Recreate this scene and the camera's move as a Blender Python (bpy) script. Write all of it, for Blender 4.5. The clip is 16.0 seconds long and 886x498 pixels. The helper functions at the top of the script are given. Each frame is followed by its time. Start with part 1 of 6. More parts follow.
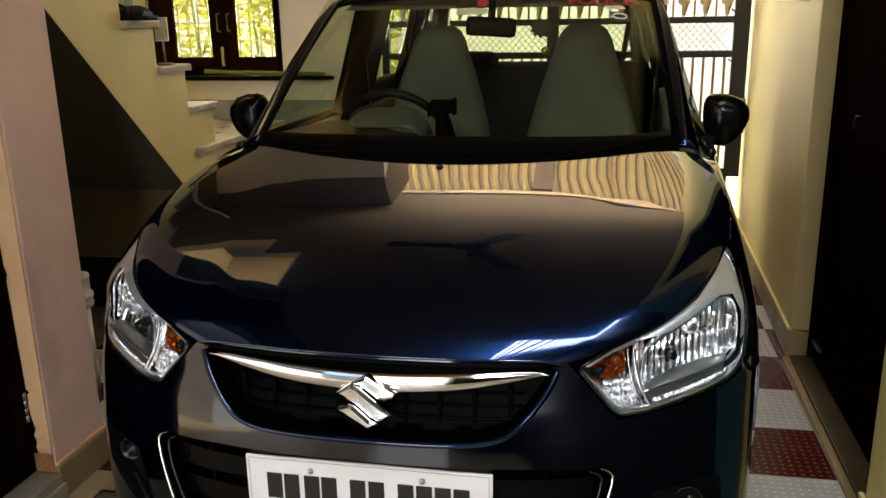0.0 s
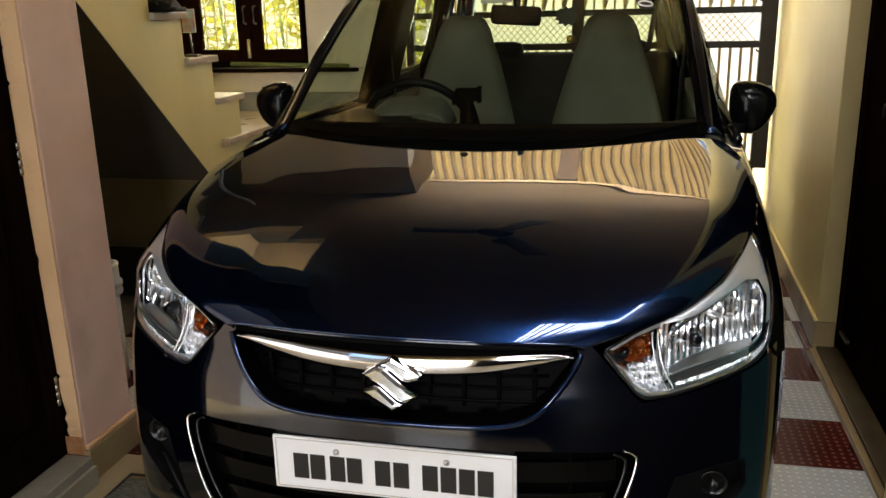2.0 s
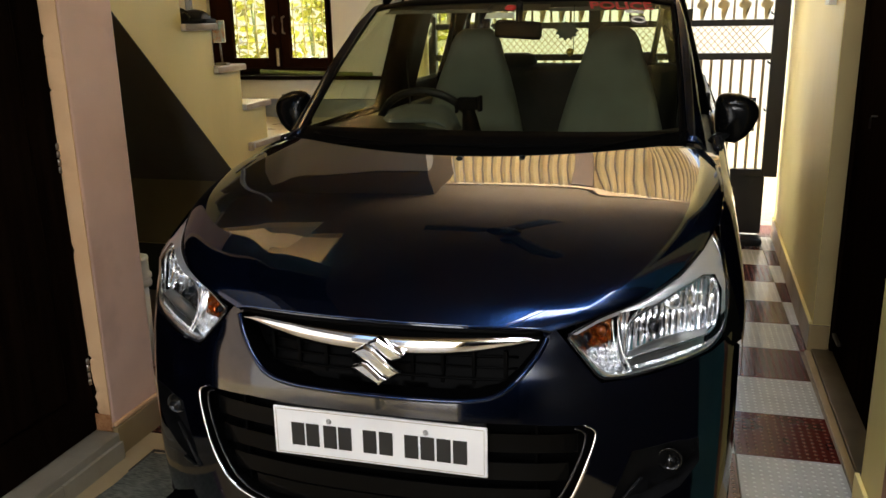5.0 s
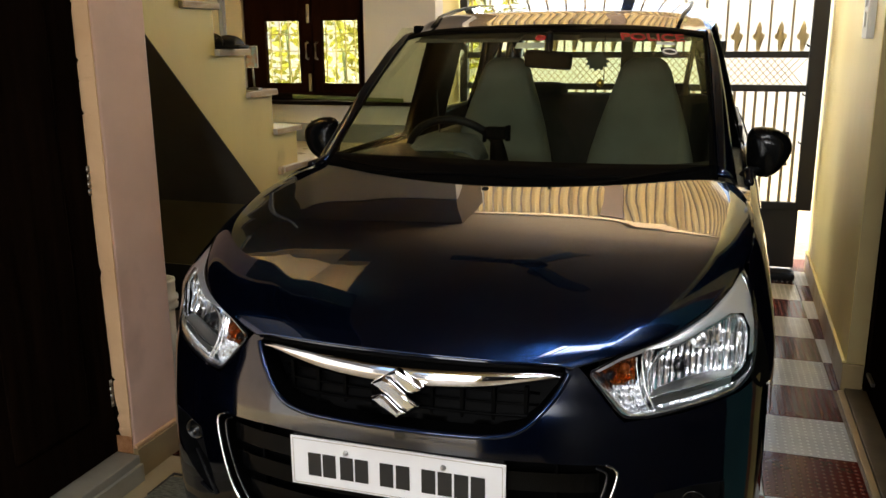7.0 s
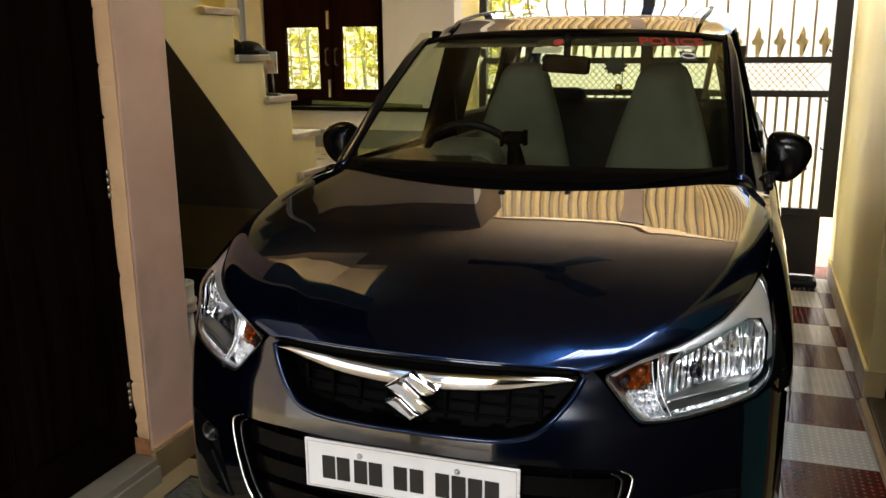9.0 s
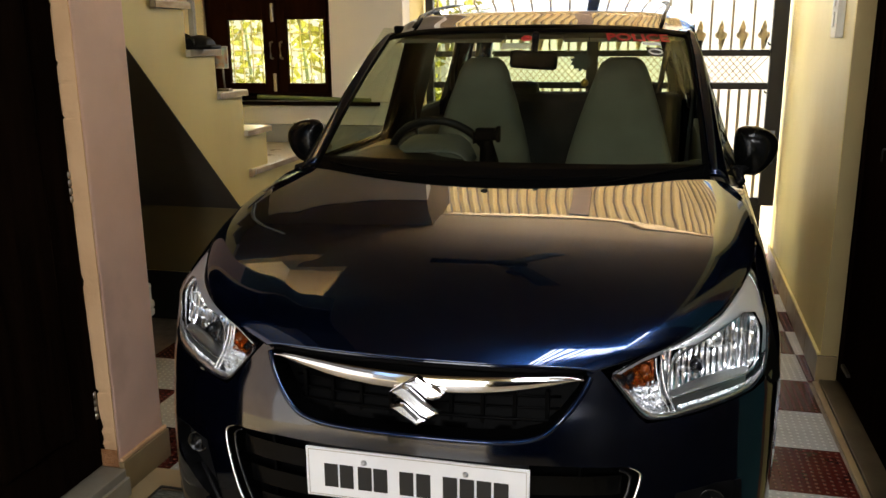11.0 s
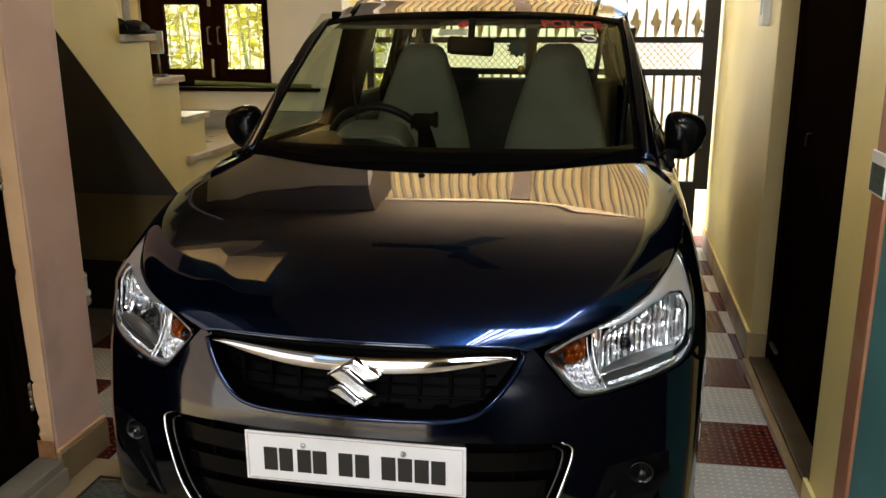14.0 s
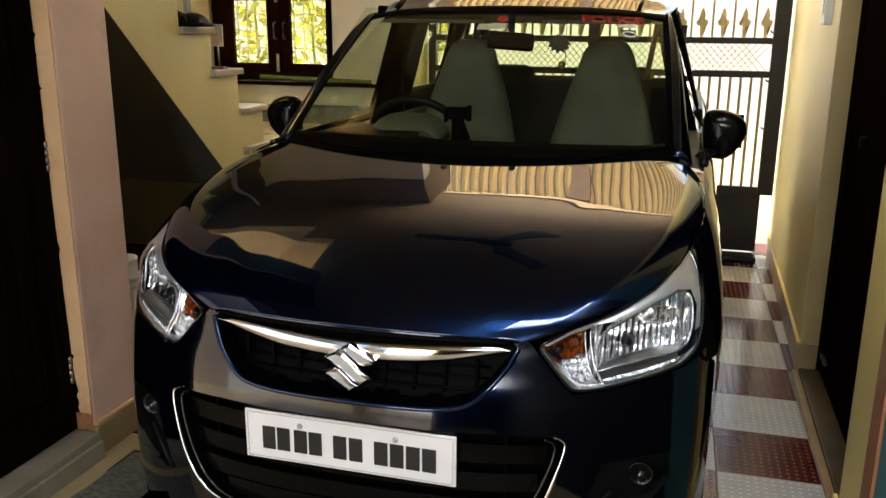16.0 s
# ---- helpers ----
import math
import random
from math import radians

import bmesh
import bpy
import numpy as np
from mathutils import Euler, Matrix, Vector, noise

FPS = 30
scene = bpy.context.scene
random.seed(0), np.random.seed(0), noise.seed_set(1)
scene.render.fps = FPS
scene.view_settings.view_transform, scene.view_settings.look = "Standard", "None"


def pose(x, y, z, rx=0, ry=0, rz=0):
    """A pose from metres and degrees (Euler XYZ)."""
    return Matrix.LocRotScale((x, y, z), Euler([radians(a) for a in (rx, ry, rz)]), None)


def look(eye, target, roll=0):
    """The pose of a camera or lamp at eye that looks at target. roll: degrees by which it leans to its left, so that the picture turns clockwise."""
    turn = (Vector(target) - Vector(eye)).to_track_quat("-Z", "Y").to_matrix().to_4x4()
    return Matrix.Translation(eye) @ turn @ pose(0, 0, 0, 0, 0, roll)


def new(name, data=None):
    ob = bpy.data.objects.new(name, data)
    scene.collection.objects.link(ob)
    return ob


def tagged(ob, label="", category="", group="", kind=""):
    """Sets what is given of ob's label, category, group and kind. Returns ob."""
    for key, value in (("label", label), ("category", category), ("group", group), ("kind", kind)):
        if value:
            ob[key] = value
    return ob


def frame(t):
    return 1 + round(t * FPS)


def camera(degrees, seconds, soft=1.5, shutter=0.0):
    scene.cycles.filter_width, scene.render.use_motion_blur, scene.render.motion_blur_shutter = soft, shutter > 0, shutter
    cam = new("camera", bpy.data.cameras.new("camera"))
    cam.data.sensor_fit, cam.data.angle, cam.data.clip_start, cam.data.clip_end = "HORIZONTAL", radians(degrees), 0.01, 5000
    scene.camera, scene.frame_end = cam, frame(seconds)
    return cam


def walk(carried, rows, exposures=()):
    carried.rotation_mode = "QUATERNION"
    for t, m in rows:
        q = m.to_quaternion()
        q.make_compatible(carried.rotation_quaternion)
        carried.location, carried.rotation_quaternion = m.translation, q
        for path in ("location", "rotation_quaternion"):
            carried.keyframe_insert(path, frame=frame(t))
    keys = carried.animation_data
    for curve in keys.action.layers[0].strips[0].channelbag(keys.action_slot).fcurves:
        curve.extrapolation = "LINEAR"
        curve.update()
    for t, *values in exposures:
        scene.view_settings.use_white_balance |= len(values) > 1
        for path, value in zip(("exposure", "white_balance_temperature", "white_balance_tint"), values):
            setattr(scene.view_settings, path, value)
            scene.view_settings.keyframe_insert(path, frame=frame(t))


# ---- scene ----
from mathutils import geometry

cam = camera(55.0, 16.0)
EXPOSURE = 2.06
PATH = [
    (0, (0.066, 0.188, 1.4), (-0.322, 2.074, 0.858), -1.1),
    (0.5, (0.07, 0.184, 1.385), (-0.334, 2.067, 0.845), -1.2),
    (1, (0.066, 0.181, 1.388), (-0.348, 2.061, 0.844), -1.2),
    (1.5, (0.055, 0.183, 1.383), (-0.375, 2.059, 0.842), -1.3),
    (2, (0.067, 0.172, 1.382), (-0.375, 2.043, 0.83), -1.4),
    (2.5, (0.072, 0.114, 1.386), (-0.384, 1.982, 0.837), -1.5),
    (3, (0.095, 0.048, 1.389), (-0.377, 1.913, 0.841), -1.6),
    (3.5, (0.141, 0.005, 1.393), (-0.345, 1.866, 0.845), -1.6),
    (3.7, (0.165, -0.005, 1.397), (-0.32, 1.855, 0.843), -1.5),
    (5.8, (0.216, 0.035, 1.411), (-0.336, 1.892, 0.914), -0.5),
    (6, (0.206, 0.04, 1.418), (-0.353, 1.897, 0.932), -0.3),
    (6.5, (0.208, 0.044, 1.409), (-0.368, 1.899, 0.929), -0.3),
    (7, (0.222, 0.04, 1.413), (-0.369, 1.89, 0.935), -0.4),
    (7.5, (0.222, 0.043, 1.411), (-0.382, 1.89, 0.937), -0.4),
    (8, (0.226, 0.052, 1.412), (-0.384, 1.898, 0.944), -0.5),
    (8.5, (0.221, 0.051, 1.406), (-0.403, 1.894, 0.941), -0.6),
    (8.7, (0.232, 0.048, 1.404), (-0.405, 1.887, 0.943), -0.5),
    (10.8, (0.114, 0.029, 1.421), (-0.402, 1.9, 0.938), -0.7),
    (11, (0.078, 0.021, 1.425), (-0.393, 1.904, 0.94), -0.5),
    (11.5, (0.022, 0.014, 1.418), (-0.376, 1.912, 0.93), -0.2),
    (12, (0.0, 0.013, 1.406), (-0.36, 1.915, 0.906), -0.1),
    (12.5, (0.016, 0.013, 1.417), (-0.316, 1.919, 0.91), -0.3),
    (13, (0.007, -0.004, 1.402), (-0.275, 1.902, 0.869), -0.6),
    (13.5, (0.02, -0.011, 1.422), (-0.278, 1.894, 0.891), -0.6),
    (14, (0.105, -0.003, 1.426), (-0.24, 1.898, 0.91), -0.2),
    (14.5, (0.213, 0.023, 1.426), (-0.253, 1.898, 0.909), 0.5),
    (15, (0.246, 0.037, 1.404), (-0.252, 1.904, 0.886), 0.5),
    (15.5, (0.262, 0.03, 1.401), (-0.251, 1.893, 0.886), 0.5),
    (16, (0.271, 0.027, 1.4), (-0.259, 1.886, 0.888), 0.4),
]
walk(cam, [(t, look(eye, target, roll)) for t, eye, target, roll in PATH], [(0, EXPOSURE), (16, EXPOSURE)])

CZ = 3.1
GATE_W, BOUNCE_W, SKY_W, SKY = 7.0, 34, 18, (-0.12, 0.60, 0.15, 1.00)
STAIR_W, WELL_W, DOOR_W, SOUTH_FILL_W = 126, 46, 12.0, 18
SLOT = (0.60, 0.755, 0.55, 1.72)
FAN, FANROT = (-0.55, 3.20, 2.80), 62

# ---- light ----
world = bpy.data.worlds.new("sky")
scene.world = world
world.use_nodes = True
wn = world.node_tree
sky = wn.nodes.new("ShaderNodeTexSky")
sky.sky_type, sky.sun_disc = "NISHITA", False
sky.sun_elevation, sky.sun_rotation = radians(68.7), radians(97)
wn.links.new(sky.outputs[0], wn.nodes["Background"].inputs[0])
wn.nodes["Background"].inputs[1].default_value = 0.13

sun = new("sun", bpy.data.lights.new("sun", "SUN"))
sun.data.energy, sun.data.angle, sun.data.color = 4.2, radians(0.5), (1.0, 0.97, 0.89)
sun.matrix_world = look((1.2, 0.65, 3.1), (0, 0.8, 0.0))


def area(name, eye, target, w, h, power, color):
    ob = new(name, bpy.data.lights.new(name, "AREA"))
    ob.data.shape, ob.data.size, ob.data.size_y = "RECTANGLE", w, h
    ob.data.energy, ob.data.color = power, color
    ob.matrix_world = look(eye, target)
    return ob


area("gate_ground_bounce", (-0.35, 6.0, 1.35), (-0.35, 5.25, 3.1), 2.2, 0.7, BOUNCE_W, (1.0, 0.92, 0.74)).data.spread = radians(74)
area("gate_daylight", (-0.35, 6.6, 1.9), (-0.35, 0.0, 1.5), 2.6, 2.2, GATE_W, (1.0, 0.96, 0.82))
area("stair_window_daylight", (-2.5, 7.0, 1.7), (-2.2, 0.0, 1.2), 1.6, 2.2, STAIR_W, (1.0, 0.97, 0.82))
area("skylight_daylight", ((SKY[0] + SKY[1]) / 2, (SKY[2] + SKY[3]) / 2, CZ + 0.35), ((SKY[0] + SKY[1]) / 2, (SKY[2] + SKY[3]) / 2, 0), SKY[1] - SKY[0], SKY[3] - SKY[2], SKY_W, (0.93, 0.96, 1.0))
area("skylight_slot_daylight", ((SLOT[0] + SLOT[1]) / 2, (SLOT[2] + SLOT[3]) / 2, CZ + 0.35), ((SLOT[0] + SLOT[1]) / 2, (SLOT[2] + SLOT[3]) / 2, 0), SLOT[1] - SLOT[0], SLOT[3] - SLOT[2], SKY_W * 0.28, (0.93, 0.96, 1.0))
area("stairwell_daylight", (-1.63, 3.1, 4.25), (-2.96, 3.2, 4.1), 1.3, 1.0, WELL_W, (1.0, 0.88, 0.62))
# unseen fill lamp, added to brighten the pillar and the number plate
area("south_window_daylight", (0.625, -2.66, 2.57), (-0.7, 2.0, 0.7), 0.62, 0.66, SOUTH_FILL_W, (0.99, 0.97, 0.95))
area("front_door_daylight", (-0.95, -2.95, 1.15), (-0.75, 2.0, 0.4), 1.0, 2.0, DOOR_W, (0.97, 0.97, 0.96))


# ---- materials ----
def mat(name, base, rough=0.5, metal=0.0, **kw):
    m = bpy.data.materials.new(name)
    m.use_nodes = True
    b = m.node_tree.nodes["Principled BSDF"]
    b.inputs["Base Color"].default_value = (*base, 1)
    b.inputs["Roughness"].default_value, b.inputs["Metallic"].default_value = rough, metal
    for key, value in kw.items():
        b.inputs[key.replace("_", " ")].default_value = value
    return m


def varied(name, a, b, scale=6.0, rough=(0.5, 0.7), bump=0.1, fine=120.0, stretch=(1, 1, 1), stain=None, metal=0.0, random_piece=0.0, depth=0.01):
    """Two-scale noise between two colours, with fine relief, and stains of a third colour."""
    m = mat(name, a, rough[0], metal)
    t = m.node_tree
    N, L, p = t.nodes, t.links, t.nodes["Principled BSDF"]
    co = N.new("ShaderNodeTexCoord")
    mp = N.new("ShaderNodeMapping")
    mp.inputs["Scale"].default_value = stretch
    L.new(co.outputs["Object"], mp.inputs["Vector"])
    n1, n2 = N.new("ShaderNodeTexNoise"), N.new("ShaderNodeTexNoise")
    n1.inputs["Scale"].default_value, n1.inputs["Detail"].default_value = scale, 6
    n2.inputs["Scale"].default_value, n2.inputs["Detail"].default_value = fine, 4
    L.new(mp.outputs[0], n1.inputs["Vector"])
    L.new(mp.outputs[0], n2.inputs["Vector"])
    r = N.new("ShaderNodeValToRGB")
    r.color_ramp.elements[0].position, r.color_ramp.elements[1].position = 0.32, 0.68
    r.color_ramp.elements[0].color, r.color_ramp.elements[1].color = (*a, 1), (*b, 1)
    L.new(n1.outputs["Fac"], r.inputs[0])
    col = r.outputs[0]
    if stain:
        n3 = N.new("ShaderNodeTexNoise")
        n3.inputs["Scale"].default_value, n3.inputs["Detail"].default_value = scale * 0.45, 8
        L.new(mp.outputs[0], n3.inputs["Vector"])
        r3 = N.new("ShaderNodeValToRGB")
        r3.color_ramp.elements[0].position, r3.color_ramp.elements[1].position = 0.55, 0.75
        L.new(n3.outputs["Fac"], r3.inputs[0])
        mx = N.new("ShaderNodeMix")
        mx.data_type = "RGBA"
        L.new(r3.outputs[0], mx.inputs[0])
        L.new(col, mx.inputs[6])
        mx.inputs[7].default_value = (*stain, 1)
        col = mx.outputs[2]
    if random_piece:
        oi = N.new("ShaderNodeObjectInfo")
        hv = N.new("ShaderNodeHueSaturation")
        mr = N.new("ShaderNodeMapRange")
        mr.inputs[3].default_value, mr.inputs[4].default_value = 1 - random_piece, 1 + random_piece
        L.new(oi.outputs["Random"], mr.inputs[0])
        L.new(mr.outputs[0], hv.inputs["Value"])
        L.new(col, hv.inputs["Color"])
        col = hv.outputs[0]
    L.new(col, p.inputs["Base Color"])
    rr = N.new("ShaderNodeMapRange")
    rr.inputs[3].default_value, rr.inputs[4].default_value = rough
    L.new(n1.outputs["Fac"], rr.inputs[0])
    L.new(rr.outputs[0], p.inputs["Roughness"])
    bp = N.new("ShaderNodeBump")
    bp.inputs["Strength"].default_value, bp.inputs["Distance"].default_value = bump, depth
    L.new(n2.outputs["Fac"], bp.inputs["Height"])
    L.new(bp.outputs[0], p.inputs["Normal"])
    return m


def dotted(name, a, b, dot, pitch=0.026, radius=0.16):
    """Glazed parking tile with rows of small raised studs of a paler colour."""
    m = varied(name, a, b, 9, (0.09, 0.22), 0.03, 90, random_piece=0.10)
    t = m.node_tree
    N, L, p = t.nodes, t.links, t.nodes["Principled BSDF"]
    co = N.new("ShaderNodeTexCoord")
    sc = N.new("ShaderNodeVectorMath")
    sc.operation = "SCALE"
    sc.inputs["Scale"].default_value = 1 / pitch
    fr = N.new("ShaderNodeVectorMath")
    fr.operation = "FRACTION"
    sb = N.new("ShaderNodeVectorMath")
    sb.operation = "SUBTRACT"
    sb.inputs[1].default_value = (0.5, 0.5, 0)
    fl = N.new("ShaderNodeVectorMath")
    fl.operation = "MULTIPLY"
    fl.inputs[1].default_value = (1, 1, 0)
    ln = N.new("ShaderNodeVectorMath")
    ln.operation = "LENGTH"
    mr = N.new("ShaderNodeMapRange")
    mr.inputs[1].default_value, mr.inputs[2].default_value = radius, radius + 0.10
    mr.inputs[3].default_value, mr.inputs[4].default_value = 1, 0
    L.new(co.outputs["Object"], sc.inputs[0])
    L.new(sc.outputs[0], fr.inputs[0])
    L.new(fr.outputs[0], sb.inputs[0])
    L.new(sb.outputs[0], fl.inputs[0])
    L.new(fl.outputs[0], ln.inputs[0])
    L.new(ln.outputs["Value"], mr.inputs[0])
    src = p.inputs["Base Color"].links[0].from_socket
    mx = N.new("ShaderNodeMix")
    mx.data_type = "RGBA"
    L.new(mr.outputs[0], mx.inputs[0])
    L.new(src, mx.inputs[6])
    mx.inputs[7].default_value = (*dot, 1)
    L.new(mx.outputs[2], p.inputs["Base Color"])
    bp = N.new("ShaderNodeBump")
    bp.inputs["Strength"].default_value, bp.inputs["Distance"].default_value = 0.9, 0.003
    L.new(mr.outputs[0], bp.inputs["Height"])
    L.new(bp.outputs[0], p.inputs["Normal"])
    return m


def clear(name, tint, gloss=0.02, f0=0.04):
    """A thin pane: it lets light through with a tint, and mirrors more the flatter it is seen."""
    m = bpy.data.materials.new(name)
    m.use_nodes = True
    t = m.node_tree
    t.nodes.clear()
    N, L = t.nodes, t.links
    out, mx = N.new("ShaderNodeOutputMaterial"), N.new("ShaderNodeMixShader")
    tr, gl, lw = N.new("ShaderNodeBsdfTransparent"), N.new("ShaderNodeBsdfGlossy"), N.new("ShaderNodeLayerWeight")
    pw, ml = N.new("ShaderNodeMath"), N.new("ShaderNodeMath")
    lw.inputs["Blend"].default_value = 0.5
    pw.operation, ml.operation = "POWER", "MULTIPLY_ADD"
    pw.inputs[1].default_value, ml.inputs[1].default_value, ml.inputs[2].default_value = 4.5, 1 - f0, f0
    tr.inputs[0].default_value = (*tint, 1)
    gl.inputs["Roughness"].default_value = gloss
    L.new(lw.outputs["Facing"], pw.inputs[0])
    L.new(pw.outputs[0], ml.inputs[0])
    L.new(ml.outputs[0], mx.inputs[0])
    L.new(tr.outputs[0], mx.inputs[1])
    L.new(gl.outputs[0], mx.inputs[2])
    L.new(mx.outputs[0], out.inputs[0])
    return m


def translucent(name, color, amount=0.75):
    m = mat(name, color, 0.5)
    t = m.node_tree
    N, L = t.nodes, t.links
    mx, tl = N.new("ShaderNodeMixShader"), N.new("ShaderNodeBsdfTranslucent")
    tl.inputs[0].default_value = (*color, 1)
    mx.inputs[0].default_value = amount
    L.new(N["Principled BSDF"].outputs[0], mx.inputs[1])
    L.new(tl.outputs[0], mx.inputs[2])
    L.new(mx.outputs[0], N["Material Output"].inputs[0])
    return m


CREAM = varied("cream_plaster", (0.80, 0.68, 0.28), (0.72, 0.60, 0.235), 2.2, (0.38, 0.6), 0.10, 26, stretch=(1, 1, 0.35), stain=(0.58, 0.45, 0.17))
WHITE = varied("white_plaster", (0.82, 0.80, 0.79), (0.76, 0.74, 0.73), 2.0, (0.6, 0.8), 0.12, 60)
LANEWALL = varied("pale_cream_render", (0.90, 0.86, 0.74), (0.84, 0.79, 0.66), 1.2, (0.7, 0.9), 0.1, 30)
PINK = varied("pink_plaster", (0.85, 0.58, 0.46), (0.76, 0.505, 0.39), 4.5, (0.5, 0.7), 0.07, 40, stain=(0.48, 0.29, 0.225))
PEACH = varied("peach_plaster", (0.84, 0.545, 0.30), (0.74, 0.46, 0.245), 5, (0.6, 0.8), 0.25, 40, stain=(0.44, 0.22, 0.11))
# the ceiling's dim light is put into this dark brown
CEIL = varied("dimmed_plaster", (0.180, 0.115, 0.052), (0.154, 0.097, 0.042), 1.5, (0.7, 0.9), 0.1, 50)
GREYSOFFIT = varied("dark_grey_soffit", (0.11, 0.10, 0.08), (0.085, 0.075, 0.06), 3, (0.6, 0.8), 0.1, 50)
# colour for unseen surfaces that should look unlit in reflections
DARKBROWN = varied("dark_reflection_brown", (0.050, 0.036, 0.022), (0.036, 0.026, 0.016), 3, (0.6, 0.8), 0.1, 50)
# darker copy of the wall colours, standing in for shade
DARKOLIVE = varied("shaded_wall_olive", (0.15, 0.118, 0.05), (0.12, 0.092, 0.038), 3, (0.6, 0.8), 0.1, 50)
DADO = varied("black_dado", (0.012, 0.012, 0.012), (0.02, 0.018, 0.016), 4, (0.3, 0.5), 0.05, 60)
TEAL = varied("teal_paint", (0.07, 0.24, 0.26), (0.055, 0.19, 0.21), 3, (0.4, 0.6), 0.1, 60)
BROWNPAINT = varied("brown_paint", (0.34, 0.15, 0.08), (0.28, 0.12, 0.06), 6, (0.4, 0.6), 0.2, 60, stain=(0.45, 0.30, 0.2))
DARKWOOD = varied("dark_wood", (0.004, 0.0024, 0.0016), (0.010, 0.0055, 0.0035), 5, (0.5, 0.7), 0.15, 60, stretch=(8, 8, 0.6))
FRAMEWOOD = varied("window_wood", (0.010, 0.0036, 0.002), (0.020, 0.007, 0.004), 5, (0.3, 0.5), 0.2, 60, stretch=(6, 6, 0.8))
MARBLE = varied("white_marble", (0.62, 0.58, 0.50), (0.48, 0.44, 0.37), 7, (0.2, 0.4), 0.04, 60, stain=(0.36, 0.31, 0.24))
SILLM = varied("worn_grey_marble", (0.33, 0.30, 0.24), (0.26, 0.235, 0.185), 7, (0.25, 0.45), 0.05, 60, stain=(0.18, 0.155, 0.11))
SKIRT = varied("skirting_tile", (0.34, 0.25, 0.12), (0.27, 0.19, 0.09), 6, (0.25, 0.45), 0.05, 60, stain=(0.26, 0.17, 0.10))
THRESH = varied("dull_brown_stone", (0.075, 0.054, 0.024), (0.056, 0.040, 0.018), 7, (0.35, 0.6), 0.08, 70, stain=(0.10, 0.07, 0.04))
BEIGE = varied("beige_floor_stone", (0.42, 0.335, 0.195), (0.36, 0.28, 0.16), 5, (0.25, 0.45), 0.05, 70, stain=(0.34, 0.26, 0.16))
GROUT = varied("grout", (0.22, 0.18, 0.13), (0.16, 0.13, 0.09), 20, (0.7, 0.9), 0.3, 150)
TILE_RED = dotted("red_brown_tile", (0.085, 0.014, 0.010), (0.060, 0.010, 0.007), (0.17, 0.065, 0.045))
TILE_WHITE = dotted("white_tile", (0.47, 0.47, 0.44), (0.40, 0.40, 0.375), (0.62, 0.62, 0.59))
CONCRETE = varied("blue_grey_cement", (0.30, 0.32, 0.36), (0.22, 0.24, 0.28), 5, (0.6, 0.8), 0.2, 60)
# brown lightened to put the glare from behind the gate into the bars
GATEBAR = varied("glare_paled_brown", (0.40, 0.32, 0.19), (0.48, 0.385, 0.24), 12, (0.35, 0.6), 0.1, 90)
GATEMETAL = varied("black_gate_paint", (0.008, 0.006, 0.0045), (0.014, 0.009, 0.006), 12, (0.35, 0.6), 0.1, 90)
SHEET = translucent("cream_fibreglass_sheet", (0.72, 0.57, 0.32), 0.8)
# tan lightened in the same way, for the glare round the ornaments
FINIAL = varied("glare_paled_tan", (0.86, 0.76, 0.50), (0.78, 0.67, 0.42), 20, (0.5, 0.6), 0.1, 90)
ROOFDARK = varied("dark_rafter_and_valley_brown", (0.12, 0.066, 0.030), (0.085, 0.046, 0.02), 12, (0.4, 0.6), 0.1, 90)
MESHWIRE = mat("rusty_wire", (0.44, 0.32, 0.17), 0.6, 0.0)
STEEL = mat("steel", (0.55, 0.55, 0.55), 0.3, 1.0)
DULLSTEEL = mat("dull_steel", (0.14, 0.13, 0.12), 0.42, 1.0)
BRASS = mat("aged_steel", (0.42, 0.38, 0.32), 0.4, 1.0)
LEAF = translucent("sunlit_leaf", (0.145, 0.138, 0.014), 0.45)
RUG = varied("grey_green_rug", (0.10, 0.115, 0.09), (0.30, 0.31, 0.26), 42, (0.9, 1.0), 1.0, 200, stretch=(1, 5, 1))
RUGEDGE = varied("mauve_rug_edge", (0.25, 0.16, 0.20), (0.14, 0.10, 0.13), 50, (0.9, 1.0), 0.9, 260)
BAMBOO = varied("green_pole", (0.20, 0.25, 0.09), (0.13, 0.17, 0.06), 4, (0.35, 0.5), 0.05, 60)
ROADM = varied("outdoor_ground", (0.34, 0.27, 0.16), (0.28, 0.215, 0.125), 2, (0.8, 0.95), 0.2, 40)
BLACKPL = varied("black_plastic", (0.005, 0.005, 0.0055), (0.008, 0.008, 0.0085), 30, (0.35, 0.5), 0.06, 300)
GLOSSBLACK = mat("gloss_black_plastic", (0.006, 0.006, 0.008), 0.12)
MATTBLACK = mat("matt_black", (0.0015, 0.0015, 0.0015), 0.6, 0.0, Specular_IOR_Level=0.02)
CHROME = mat("chrome", (0.86, 0.86, 0.87), 0.06, 1.0)
REFLECTOR = mat("reflector", (0.90, 0.91, 0.93), 0.20, 1.0)
SILVER = mat("satin_silver", (0.80, 0.81, 0.83), 0.24, 1.0)
AMBER = mat("amber_lens", (0.44, 0.12, 0.012), 0.10, 0.75, Coat_Weight=0.4)
TYRE = varied("tyre_rubber", (0.012, 0.012, 0.012), (0.02, 0.02, 0.02), 20, (0.7, 0.85), 0.2, 150)
PLATEW = varied("plate_white", (0.84, 0.855, 0.88), (0.79, 0.80, 0.83), 10, (0.3, 0.45), 0.03, 120)
PLATEK = mat("plate_black", (0.01, 0.01, 0.01), 0.4)
SEATG = varied("grey_seat_cover", (0.160, 0.168, 0.128), (0.135, 0.142, 0.108), 8, (0.85, 0.95), 0.3, 220)
